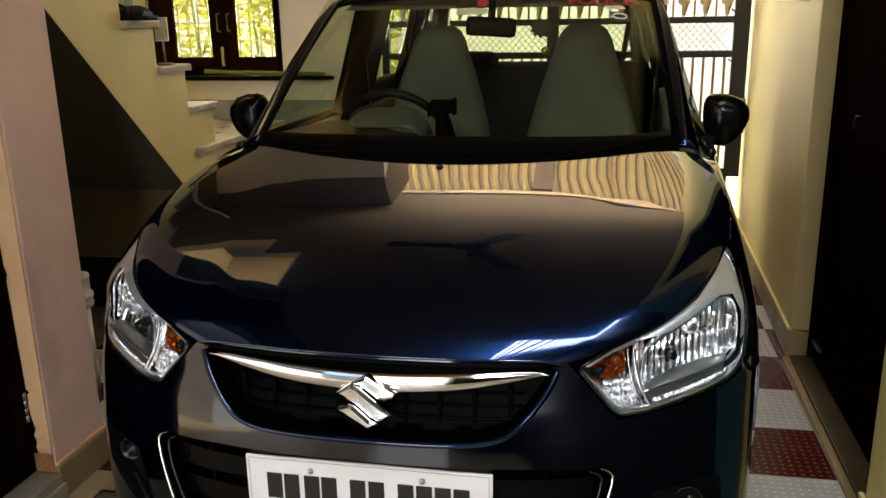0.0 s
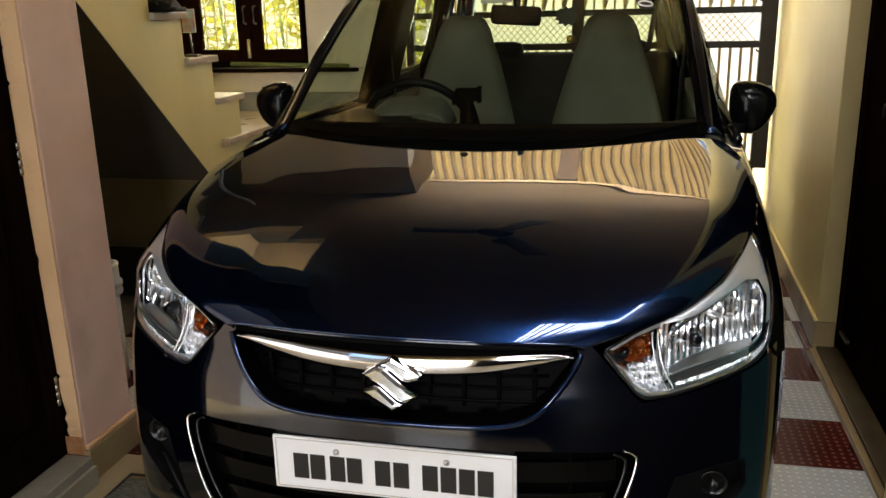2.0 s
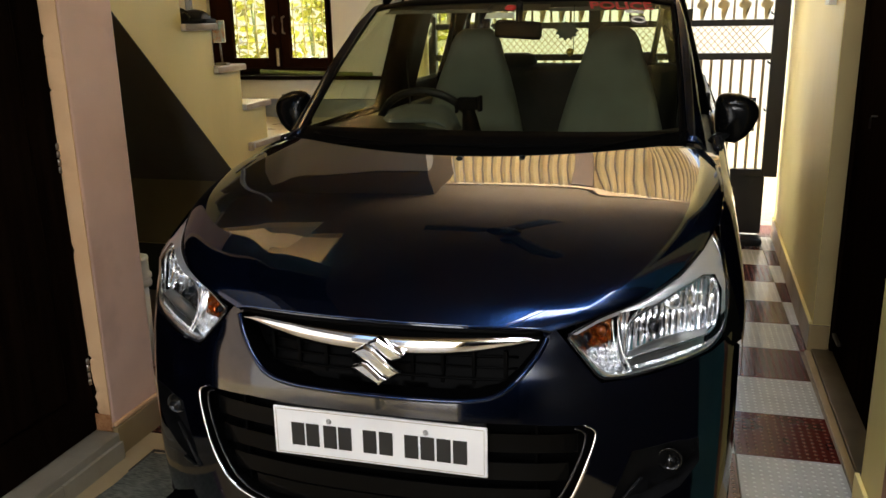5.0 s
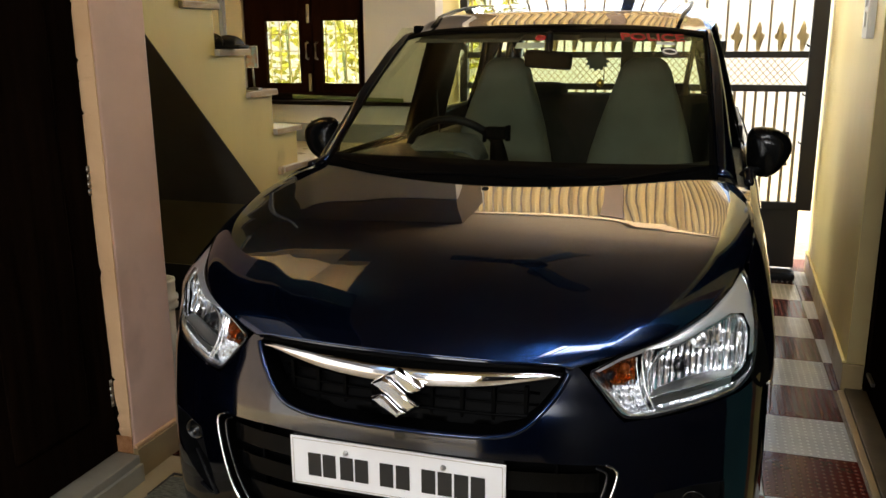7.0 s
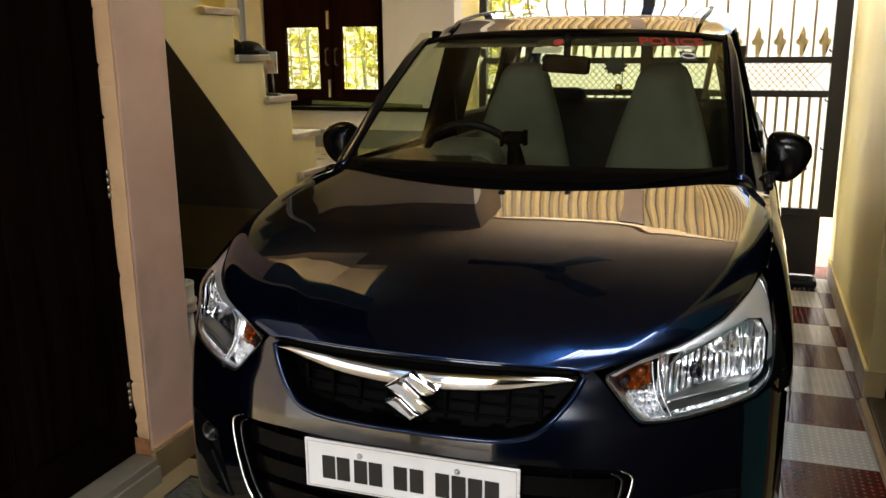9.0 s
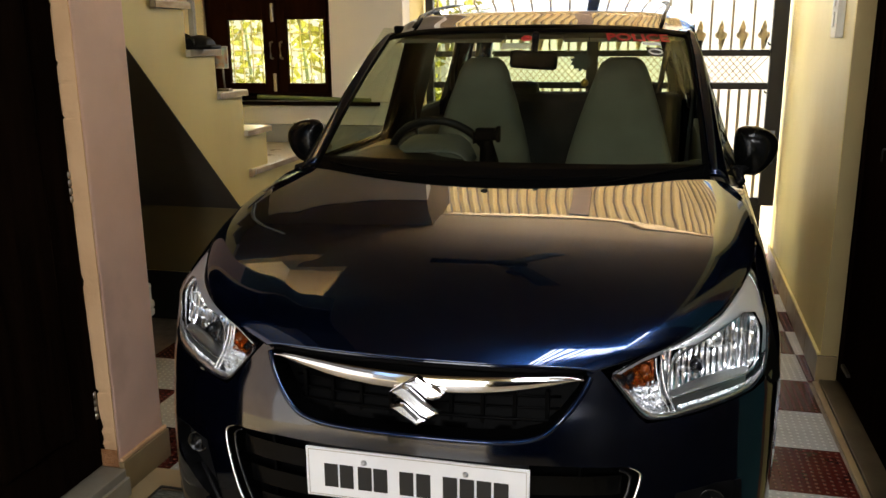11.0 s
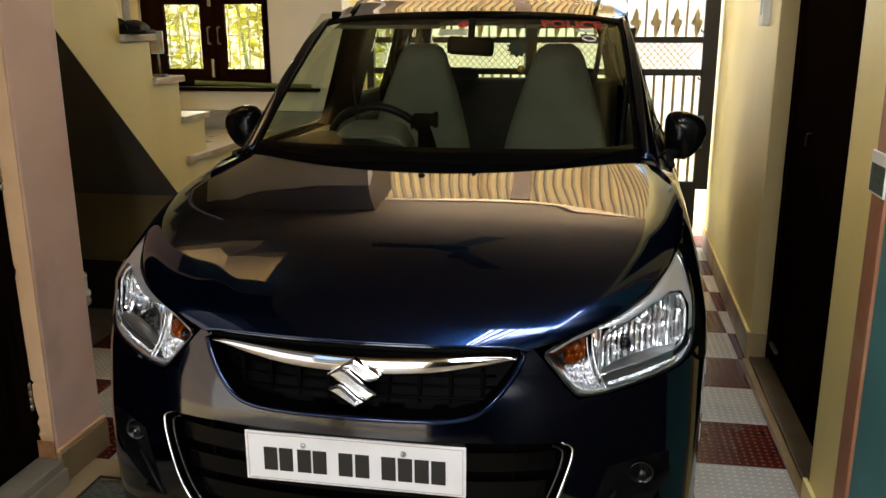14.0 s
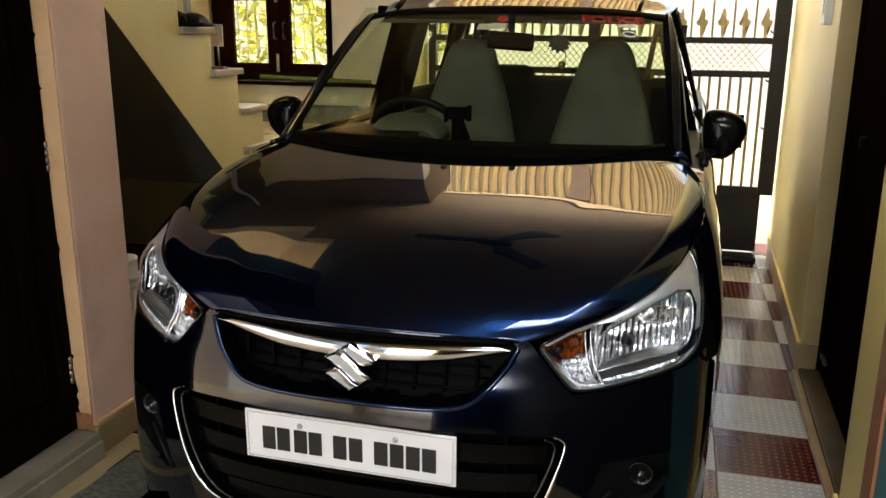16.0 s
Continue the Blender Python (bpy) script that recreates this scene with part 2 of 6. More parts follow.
SEATD = varied("dark_seat_cloth", (0.02, 0.02, 0.02), (0.03, 0.03, 0.03), 12, (0.85, 0.95), 0.3, 220)
SEATH = varied("grey_hood_plastic", (0.075, 0.08, 0.066), (0.06, 0.064, 0.052), 20, (0.6, 0.75), 0.05, 200)
TRIM = varied("beige_cabin_trim", (0.13, 0.12, 0.085), (0.10, 0.09, 0.065), 8, (0.6, 0.8), 0.1, 200)
RED = mat("red_sticker", (0.42, 0.018, 0.022), 0.45)
PAPER = mat("white_sticker", (0.75, 0.75, 0.72), 0.5)
BUCKETW = mat("white_plastic", (0.72, 0.70, 0.64), 0.35)
GLASS = clear("windscreen_glass", (0.80, 0.87, 0.70), 0.01, 0.018)
SIDEGLASS = clear("side_window_glass", (0.86, 0.91, 0.78), 0.01, 0.03)
PANE = clear("window_pane", (0.94, 0.95, 0.92))
LENS = clear("headlamp_lens", (0.93, 0.95, 0.96), 0.01)


def paint_material(name, coat, flake=1.0, ior=1.5):
    """Clear coat over a near-black base, with a soft blue lobe from the metal flakes."""
    m = mat(name, (0.0004, 0.0007, 0.0022), 0.5, 0.0, Coat_Weight=1.0, Coat_Roughness=coat, Coat_IOR=ior, Specular_IOR_Level=0.0)
    t = m.node_tree
    N, L, p = t.nodes, t.links, t.nodes["Principled BSDF"]
    co, vo = N.new("ShaderNodeTexCoord"), N.new("ShaderNodeTexVoronoi")
    vo.inputs["Scale"].default_value = 1500
    r = N.new("ShaderNodeValToRGB")
    r.color_ramp.elements[0].color, r.color_ramp.elements[1].color = (0.0018 * flake, 0.0084 * flake, 0.0300 * flake, 1), (0.0068 * flake, 0.025 * flake, 0.090 * flake, 1)
    gl, ad = N.new("ShaderNodeBsdfGlossy"), N.new("ShaderNodeAddShader")
    gl.inputs["Roughness"].default_value = 0.21
    L.new(co.outputs["Object"], vo.inputs["Vector"])
    L.new(vo.outputs["Color"], r.inputs[0])
    L.new(r.outputs[0], gl.inputs["Color"])
    L.new(p.outputs[0], ad.inputs[0])
    L.new(gl.outputs[0], ad.inputs[1])
    L.new(ad.outputs[0], N["Material Output"].inputs[0])
    return m


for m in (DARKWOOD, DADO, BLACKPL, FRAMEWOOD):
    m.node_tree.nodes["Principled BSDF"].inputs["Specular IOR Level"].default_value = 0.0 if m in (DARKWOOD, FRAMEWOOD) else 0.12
for m in (TILE_RED, TILE_WHITE):
    m.node_tree.nodes["Principled BSDF"].inputs["Specular IOR Level"].default_value = 0.22
PAINT = paint_material("dark_blue_metallic_paint", 0.012)
BUMPERPAINT = paint_material("dark_blue_bumper_paint", 0.07, 0.15, 1.62)


# ---- mesh helpers ----
def mesh_of(bm, name, material, smooth=True):
    me = bpy.data.meshes.new(name)
    bmesh.ops.recalc_face_normals(bm, faces=bm.faces)
    bm.to_mesh(me)
    bm.free()
    if smooth:
        for f in me.polygons:
            f.use_smooth = True
    me.materials.append(material)
    return me


def part(name, bm, material, parent=None, label="", smooth=False, at=None):
    ob = new(name, mesh_of(bm, name, material, smooth))
    if parent:
        ob.parent = parent
    if at:
        ob.location = at
    if label:
        ob["label"] = label
    return ob


def thing(name, at, label, category, group="", kind=""):
    e = new(name)
    e.empty_display_size = 0.1
    e.location = at
    return tagged(e, label, category, group, kind)


def box(x0, x1, y0, y1, z0, z1, bevel=0.0, bm=None, seg=2):
    bm = bm or bmesh.new()
    m = Matrix.LocRotScale(((x0 + x1) / 2, (y0 + y1) / 2, (z0 + z1) / 2), None, (x1 - x0, y1 - y0, z1 - z0))
    vs = bmesh.ops.create_cube(bm, size=1, matrix=m)["verts"]
    if bevel:
        es = list({e for v in vs for e in v.link_edges})
        bmesh.ops.bevel(bm, geom=es, offset=bevel, segments=seg, profile=0.6, affect="EDGES")
    return bm


def grid(fn, nu, nv, bm=None):
    """A surface from fn(a, b) with a and b from 0 to 1."""
    bm = bm or bmesh.new()
    vs = [[bm.verts.new(fn(i / nu, j / nv)) for j in range(nv + 1)] for i in range(nu + 1)]
    for i in range(nu):
        for j in range(nv):
            try:
                bm.faces.new((vs[i][j], vs[i + 1][j], vs[i + 1][j + 1], vs[i][j + 1]))
            except ValueError:
                pass
    return bm


def thicken(bm, d):
    bmesh.ops.recalc_face_normals(bm, faces=bm.faces)
    bmesh.ops.solidify(bm, geom=list(bm.faces), thickness=d)
    return bm


def tube(pts, r, closed=False, n=8, bm=None, flat=1.0):
    """A round bar along points; r may be a list."""
    bm = bm or bmesh.new()
    P = [Vector(p) for p in pts]
    m = len(P)
    rings = []
    up = Vector((0, 0, 1))
    for i, p in enumerate(P):
        a, b = P[(i - 1) % m if closed else max(i - 1, 0)], P[(i + 1) % m if closed else min(i + 1, m - 1)]
        d = (b - a).normalized()
        s = d.cross(up)
        s = s.normalized() if s.length > 1e-3 else Vector((1, 0, 0))
        q = s.cross(d).normalized()
        rad = r[i] if isinstance(r, (list, tuple)) else r
        rings.append([bm.verts.new(p + rad * (math.cos(2 * math.pi * k / n) * s + flat * math.sin(2 * math.pi * k / n) * q)) for k in range(n)])
    for i in range(m if closed else m - 1):
        A, B = rings[i], rings[(i + 1) % m]
        for k in range(n):
            bm.faces.new((A[k], A[(k + 1) % n], B[(k + 1) % n], B[k]))
    if not closed:
        bm.faces.new(rings[0])
        bm.faces.new(rings[-1])
    return bm


def lathe(profile, n=32, axis="z", at=(0, 0, 0), bm=None):
    bm = bm or bmesh.new()
    rings = []
    for r, h in profile:
        ring = []
        for k in range(n):
            c, s = math.cos(2 * math.pi * k / n) * r, math.sin(2 * math.pi * k / n) * r
            v = {"z": (c, s, h), "x": (h, c, s), "y": (c, h, s)}[axis]
            ring.append(bm.verts.new(Vector(v) + Vector(at)))
        rings.append(ring)
    for A, B in zip(rings, rings[1:]):
        for k in range(n):
            bm.faces.new((A[k], A[(k + 1) % n], B[(k + 1) % n], B[k]))
    for ring, (r, h) in ((rings[0], profile[0]), (rings[-1], profile[-1])):
        if r > 1e-4:
            bm.faces.new(ring)
    return bm


def curve(knots, n):
    """Catmull-Rom through knots, n points in all."""
    K = [Vector(k) for k in knots]
    out = []
    for i in range(n):
        x = i / (n - 1) * (len(K) - 1)
        j = min(int(x), len(K) - 2)
        f = x - j
        p0, p1, p2, p3 = K[max(j - 1, 0)], K[j], K[j + 1], K[min(j + 2, len(K) - 1)]
        out.append(0.5 * ((2 * p1) + (p2 - p0) * f + (2 * p0 - 5 * p1 + 4 * p2 - p3) * f * f + (3 * p1 - p0 - 3 * p2 + p3) * f ** 3))
    return out


def interp(knots, x):
    """Smooth one-dimensional curve through (x, y) knots."""
    xs = [k[0] for k in knots]
    if x <= xs[0]:
        return knots[0][1]
    if x >= xs[-1]:
        return knots[-1][1]
    j = max(i for i in range(len(xs) - 1) if xs[i] <= x)

    def slope(i):
        if i == 0 or i == len(xs) - 1:
            a, b = (0, 1) if i == 0 else (len(xs) - 2, len(xs) - 1)
            return (knots[b][1] - knots[a][1]) / (xs[b] - xs[a])
        return (knots[i + 1][1] - knots[i - 1][1]) / (xs[i + 1] - xs[i - 1])

    h = xs[j + 1] - xs[j]
    f = (x - xs[j]) / h
    y0, y1, m0, m1 = knots[j][1], knots[j + 1][1], slope(j) * h, slope(j + 1) * h
    return (2 * f ** 3 - 3 * f * f + 1) * y0 + (f ** 3 - 2 * f * f + f) * m0 + (-2 * f ** 3 + 3 * f * f) * y1 + (f ** 3 - f * f) * m1


def inside(p, poly):
    x, y = p
    hit = False
    for (x0, y0), (x1, y1) in zip(poly, poly[1:] + poly[:1]):
        if (y0 > y) != (y1 > y) and x < (x1 - x0) * (y - y0) / (y1 - y0) + x0:
            hit = not hit
    return hit


def panel(outline, holes, fn, step=0.025, bm=None):
    """A skin over a plane outline with holes, laid on fn(u, z)."""
    bm = bm or bmesh.new()
    pts, edges = [], []
    for loop in [outline] + holes:
        n0 = len(pts)
        pts += [Vector(p) for p in loop]
        edges += [(n0 + i, n0 + (i + 1) % len(loop)) for i in range(len(loop))]
    xs, zs = [p[0] for p in outline], [p[1] for p in outline]
    x = min(xs) + step / 2
    while x < max(xs):
        z = min(zs) + step / 2
        while z < max(zs):
            if inside((x, z), outline) and not any(inside((x, z), h) for h in holes):
                pts.append(Vector((x, z)))
            z += step
        x += step
    vs, _, faces, *_ = geometry.delaunay_2d_cdt(pts, edges, [], 0, 1e-6)
    made = [bm.verts.new(fn(v[0], v[1])) for v in vs]
    for f in faces:
        c = sum((vs[i] for i in f), Vector((0, 0))) / len(f)
        if inside(c, outline) and not any(inside(c, h) for h in holes):
            bm.faces.new([made[i] for i in f])
    bmesh.ops.delete(bm, geom=[v for v in bm.verts if not v.link_faces], context="VERTS")
    return bm


def rounded(poly, k=4):
    """A finer loop with its corners cut round, by two rounds of Chaikin."""
    for _ in range(2):
        out = []
        for a, b in zip(poly, poly[1:] + poly[:1]):
            out += [(a[0] * 0.75 + b[0] * 0.25, a[1] * 0.75 + b[1] * 0.25), (a[0] * 0.25 + b[0] * 0.75, a[1] * 0.25 + b[1] * 0.75)]
        poly = out
    return poly


def eased(poly, cut=0.007):
    """A loop whose corners are cut by a few millimetres."""
    out = []
    for a, b in zip(poly, poly[1:] + poly[:1]):
        f = min(0.25, cut / math.hypot(b[0] - a[0], b[1] - a[1]))
        out += [(a[0] + (b[0] - a[0]) * f, a[1] + (b[1] - a[1]) * f), (b[0] + (a[0] - b[0]) * f, b[1] + (a[1] - b[1]) * f)]
    return out


# ---- floor, walls, ceiling ----
def structure(name, bm, material, label, category="wall"):
    return tagged(part(name, bm, material), label, category, kind="structure")


structure("ground", box(-30, 30, 6.2, 60, -0.30, -0.05), ROADM, "sunlit bare ground outside the gate", "ground")
floor = structure("floor", box(-4.2, 1.6, -2.6, 6.4, -0.25, -0.006), GROUT, "tiled parking floor with dark joints", "floor")
structure("floor_front", box(-1.62, 1.6, -2.6, 2.352, -0.006, 0.0), BEIGE, "beige stone floor in front of the tiles", "floor")
structure("threshold", box(0.798, 1.0, 2.36, 3.66, -0.006, 0.012, 0.003), THRESH, "beige stone threshold of the dark side door", "threshold")
structure("floor_border", box(0.772, 0.796, 2.352, 3.637, -0.006, 0.004, 0.002), SKIRT, "narrow brown stone border along the wall", "trim")

RY = 5.36
bm = box(-1.78, 1.6, -2.75, SKY[2], CZ, CZ + 0.2)
box(-1.78, SKY[0], SKY[2], SKY[3], CZ, CZ + 0.2, bm=bm)
box(SLOT[0], 1.6, SKY[2], SLOT[2], CZ, CZ + 0.2, bm=bm)
box(SLOT[1], 1.6, SLOT[2], SLOT[3], CZ, CZ + 0.2, bm=bm)
box(-1.78, SLOT[0], SKY[3], SLOT[3], CZ, CZ + 0.2, bm=bm)
box(-1.78, 1.6, SLOT[3], 2.195, CZ, CZ + 0.2, bm=bm)
box(-4.2, 1.6, 2.195, 2.36, CZ, CZ + 0.2, bm=bm)
box(-1.62, 1.6, 2.36, 3.2, CZ, CZ + 0.2, bm=bm)
box(-1.86, 1.6, 3.2, 4.75, CZ, CZ + 0.2, bm=bm)
box(-4.2, -2.96, 2.36, 4.75, CZ, CZ + 0.2, bm=bm)
box(-2.96, -1.86, 3.54, 4.75, CZ, CZ + 0.2, bm=bm)
box(-4.2, 1.6, 4.75, RY, CZ, CZ + 0.2, bm=bm)
# paler than the ceiling: the slab edge's sunlight is put into this tan
EDGEM = varied("lit_edge_tan", (0.52, 0.36, 0.20), (0.44, 0.30, 0.16), 5, (0.6, 0.8), 0.1, 50)
structure("ceiling_edge", box(-1.395, 0.78, RY - 0.065, RY - 0.003, CZ - 0.022, CZ - 0.001, 0.003), EDGEM, "tan strip at the porch ceiling's edge, standing in for sunlit plaster", "trim")
structure("ceiling", bm, CEIL, "plain plaster ceiling over the car porch, coloured dark brown for dim light", "ceiling")


def skylight():
    g = thing("skylight_grille", (0, 0, CZ), "steel bar grille in the ceiling opening", "grille", kind="structure")
    # unseen shaft, added so that no direct sun falls through the opening
    shaft = box(SKY[0] - 0.1, SKY[0], SKY[2] - 0.1, SLOT[3] + 0.1, 0.201, 2.8)
    box(SLOT[1], SLOT[1] + 0.1, SKY[2] - 0.1, SLOT[3] + 0.1, 0.201, 2.8, bm=shaft)
    box(SKY[0], SLOT[1], SKY[2] - 0.1, SKY[2], 0.201, 2.8, bm=shaft)
    box(SKY[0], SLOT[1], SLOT[3], SLOT[3] + 0.1, 0.201, 2.8, bm=shaft)
    part("shaft", shaft, WHITE, g, "unseen white plastered shaft added over the opening, to keep the sun out")
    for k in range(1, 12):
        x = SKY[0] + (SKY[1] - SKY[0]) * k / 12
        part("bar", box(x - 0.011, x + 0.011, SKY[2], SKY[3], 0.05, 0.062), GATEMETAL, g)
    for k in range(1, 6):
        y = SLOT[2] + (SLOT[3] - SLOT[2]) * k / 6
        part("slot_bar", box(SLOT[0], SLOT[1], y - 0.008, y + 0.008, 0.05, 0.062), GATEMETAL, g)
    for k in range(1, 4):
        y = SKY[2] + (SKY[3] - SKY[2]) * k / 4
        part("cross_bar", box(SKY[0], SKY[1], y - 0.008, y + 0.008, 0.063, 0.075), GATEMETAL, g)


skylight()


def sheet_roof():
    """Translucent corrugated roofing beyond the slab, fanning a little to its far side."""
    r = thing("sheet_roof", (0, RY, CZ + 0.06), "sunlit cream corrugated translucent roof sheet over the gate", "roof", kind="structure")

    def left(y):
        return -1.46 - 0.30 * y
    for k in range(3):
        def fn(a, b):
            y = 3.9 * b
            s = (k + a * 1.03) / 3.0
            x = left(y) + (1.06 - left(y)) * s
            return (x, y, 0.012 * (k % 2) + 0.106 * y + 0.016 * math.sin(s * 2.6 * 2 * math.pi / 0.078))
        part("sheet", thicken(grid(fn, 200, 10), 0.0015), SHEET, r, smooth=True)
    # dark strips added in the valleys, standing in for their shade
    for k in range(33):
        s = (k + 0.75) * 0.078 / 2.6
        rib = bmesh.new()
        rows = []
        for y in (0.004, 3.69):
            x = left(y) + (1.06 - left(y)) * s
            z = 0.106 * y - 0.024
            rows.append([rib.verts.new((x + dx, y, z + dz)) for dx, dz in ((-0.0085, 0.006), (-0.005, -0.003), (0.005, -0.003), (0.0085, 0.006))])
        for i in range(4):
            rib.faces.new((rows[0][i], rows[0][(i + 1) % 4], rows[1][(i + 1) % 4], rows[1][i]))
        rib.faces.new(rows[0])
        rib.faces.new(rows[1])
        bmesh.ops.recalc_face_normals(rib, faces=rib.faces)
        part("rib", rib, ROOFDARK, r)
    part("purlin", box(-2.6, 1.06, 3.70, 3.74, 0.296, 0.336, 0.003), GATEMETAL, r)
    part("rafter", box(-0.42, -0.27, 0.004, 3.69, -0.105, -0.045, 0.004), ROOFDARK, r, "brown painted rafter").rotation_euler = (radians(6), 0, radians(2))


sheet_roof()

# wall beside the passage, with the door recess; it runs a little out of square
def skewed(bm, k=0.0135, y0=3.66):
    for v in bm.verts:
        v.co.x += k * (v.co.y - y0)
    return bm


structure("wall_east_back", skewed(box(0.795, 1.0, 3.66, 5.62, 0, CZ, 0.006)), CREAM, "cream plaster wall beside the tiled passage")
structure("wall_east_near", box(0.762, 1.0, 2.157, 2.40, 0, CZ, 0.006), CREAM, "cream plaster wall end beside the dark door")
structure("wall_east_brown", box(0.758, 1.0, 2.058, 2.154, 0, CZ, 0.004), BROWNPAINT, "brown painted edge with chipped paint")
structure("wall_east_teal", box(0.766, 1.0, 1.70, 2.055, 0, CZ), TEAL, "teal painted wall")
# unseen wall, blackened in colour so the bumper's right side reflects dark
structure("wall_east_front", box(0.770, 1.0, -2.6, 1.697, 0, CZ), DADO, "unseen wall beside the porch, coloured black for dark bumper reflections")
# unseen outer wall, added against sun leaking between the wall pieces
structure("wall_east_outer", box(1.032, 1.18, -2.75, 5.62, -0.1, CZ + 0.1), CREAM, "plain unseen outer wall, added to block sun through the gaps")
structure("wall_east_over_door", box(0.80, 1.0, 2.403, 3.657, 2.75, CZ), CREAM, "cream plaster wall over the side door")
structure("skirting_jamb", box(0.785, 0.862, 3.640, 3.657, 0, 0.115, 0.003), SKIRT, "brown stone skirting on the jamb", "baseboard")
structure("skirting_near", box(0.747, 0.760, 2.16, 2.41, 0, 0.12, 0.003), CREAM, "cream skirting on the wall end", "baseboard")
for i in range(6):
    y0 = 3.642 + i * 0.33
    structure("skirting_east_%d" % (i + 1), skewed(box(0.782, 0.793, y0, y0 + 0.326, 0, 0.115, 0.003)), SKIRT, "brown stone skirting tile along the wall", "baseboard")
structure("skirting_ledge", skewed(box(0.780, 0.793, 3.65, 5.6, 0.1165, 0.127, 0.002)), CREAM, "cream ledge over the skirting", "trim")

# cream darkened to ochre: the jamb's shade is put into the colour
REVEAL = varied("shaded_reveal_ochre", (0.46, 0.355, 0.155), (0.40, 0.305, 0.13), 3, (0.5, 0.7), 0.1, 30, stain=(0.34, 0.25, 0.11))
structure("door_reveal", box(0.797, 0.90, 3.6535, 3.657, 0.117, CZ), REVEAL, "reveal of the side door, its shade put in as ochre")
door = thing("door_side", (0.905, 3.0, 0), "closed dark brown wooden side door with a steel handle", "door", kind="structure")
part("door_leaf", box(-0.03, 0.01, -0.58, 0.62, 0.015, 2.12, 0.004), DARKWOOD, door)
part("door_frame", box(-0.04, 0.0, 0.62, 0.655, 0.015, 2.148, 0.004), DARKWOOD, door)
# unseen dark panel, added in place of the unlit wall over the door
part("transom", box(-0.028, 0.01, -0.58, 0.655, 2.15, 2.745, 0.004), DARKWOOD, door, "dark wooden panel added over the door, standing in for unlit wall")
h = part("door_handle", tube([(-0.031, 0.27, 1.03), (-0.050, 0.27, 1.03), (-0.052, 0.275, 1.02), (-0.050, 0.285, 0.985)], 0.0032), DULLSTEEL, door, "steel lever handle", True)
part("tower_bolt", box(-0.045, -0.031, 0.45, 0.57, 0.10, 0.115, 0.003), DULLSTEEL, door, "small steel bolt")

# wall at the left: pillar with door recess
structure("pillar", box(-1.78, -1.540, 2.187, 2.436, 0.10, 1.84, 0.008), PINK, "pink plaster pillar beside the dark door", "pillar")
# top of the pink pillar, darkened in colour for the bonnet's reflection
structure("pillar_head", box(-1.78, -1.540, 2.187, 2.436, 1.841, CZ, 0.004), DARKBROWN, "unseen head of the pillar, coloured dark for the bonnet's reflection", "pillar")


def chipped_edge():
    """Plaster strip whose door-side edge is chipped."""
    rnd = random.Random(11)
    bm = bmesh.new()
    rows, z = [], 0.09
    while z < CZ:
        chip = (rnd.uniform(0.004, 0.013) if rnd.random() < (0.35 if z < 0.35 else 0.10) else 0.0) + 0.0016 * rnd.random()
        d = 0.0 if chip < 0.008 else 0.004
        chip -= 0.020 * min(1.0, max(0.0, (z - 0.1) / 1.3)) - 0.008
        rows.append([bm.verts.new(p) for p in ((-1.598 + chip, 2.179 + d * 0.5, z), (-1.5415 - 0.0015 * rnd.random(), 2.179, z), (-1.5415, 2.183, z), (-1.598 + chip * 0.6, 2.183, z))])
        z += rnd.uniform(0.006, 0.03)
    for A, B in zip(rows, rows[1:]):
        for k in range(4):
            bm.faces.new((A[k], A[(k + 1) % 4], B[(k + 1) % 4], B[k]))
    bm.faces.new(rows[0])
    bm.faces.new(rows[-1])
    return bm


structure("door_frame_west", box(-1.66, -1.556, 2.1835, 2.1865, 0.09, CZ), DARKWOOD, "dark wood of the door frame behind the plaster", "door frame")
structure("pillar_edge", chipped_edge(), PEACH, "peach plaster door reveal with a chipped edge", "pillar")
# wall and beam darkened in colour, to reflect as unlit
structure("wall_west_front", box(-1.78, -1.540, 1.25, 1.30, 0, CZ), DARKBROWN, "unseen wall beside the dark door, coloured dark as if unlit")
structure("wall_west_over", box(-1.78, -1.540, -2.597, 1.247, 2.35, CZ), DARKBROWN, "unseen beam over the open porch side, coloured dark as if unlit")
# unseen dark screen, added to keep bright sky out of the bonnet
structure("wall_yard_upper", box(-3.95, -3.70, -6.0, 2.1, 2.40, 8.6), DARKBROWN, "unseen dark brown screen added over the yard wall, to block the sky")
YARDWALL = varied("pale_peach_plaster", (0.50, 0.39, 0.31), (0.43, 0.33, 0.255), 2.5, (0.6, 0.8), 0.05, 30)
# unseen wall, added to keep bright sky out of the badge
structure("wall_street_south", box(-3.736, 1.8, -6.2, -6.0, -0.1, 2.6), CONCRETE, "unseen blue-grey cement wall added to block the sky")
# unseen walls and paving, added to brighten the bumper's reflection
structure("wall_yard_south", box(-3.95, -3.74, -6.0, -1.25, -0.1, 2.397), WHITE, "unseen white wall added as a reflector for the bumper")
structure("wall_yard", box(-3.95, -3.75, -1.247, 2.1, -0.1, 2.397), YARDWALL, "unseen pale peach plaster wall added as a reflector for the bumper")
structure("ground_yard", box(-3.75, -1.63, -6.0, 2.1, -0.004, 0.004), BEIGE, "unseen beige stone paving added beside the open porch side", "ground")
# unseen dark panel, added so the bonnet reflects black here
structure("wall_west_over_door", box(-1.78, -1.546, 1.303, 2.179, 2.25, CZ), DARKWOOD, "dark wooden panel added over the dark door, to darken the bonnet's reflection")
structure("door_sill", box(-1.69, -1.515, 1.30, 2.178, 0.0, 0.089, 0.006), SILLM, "white marble door sill", "threshold")
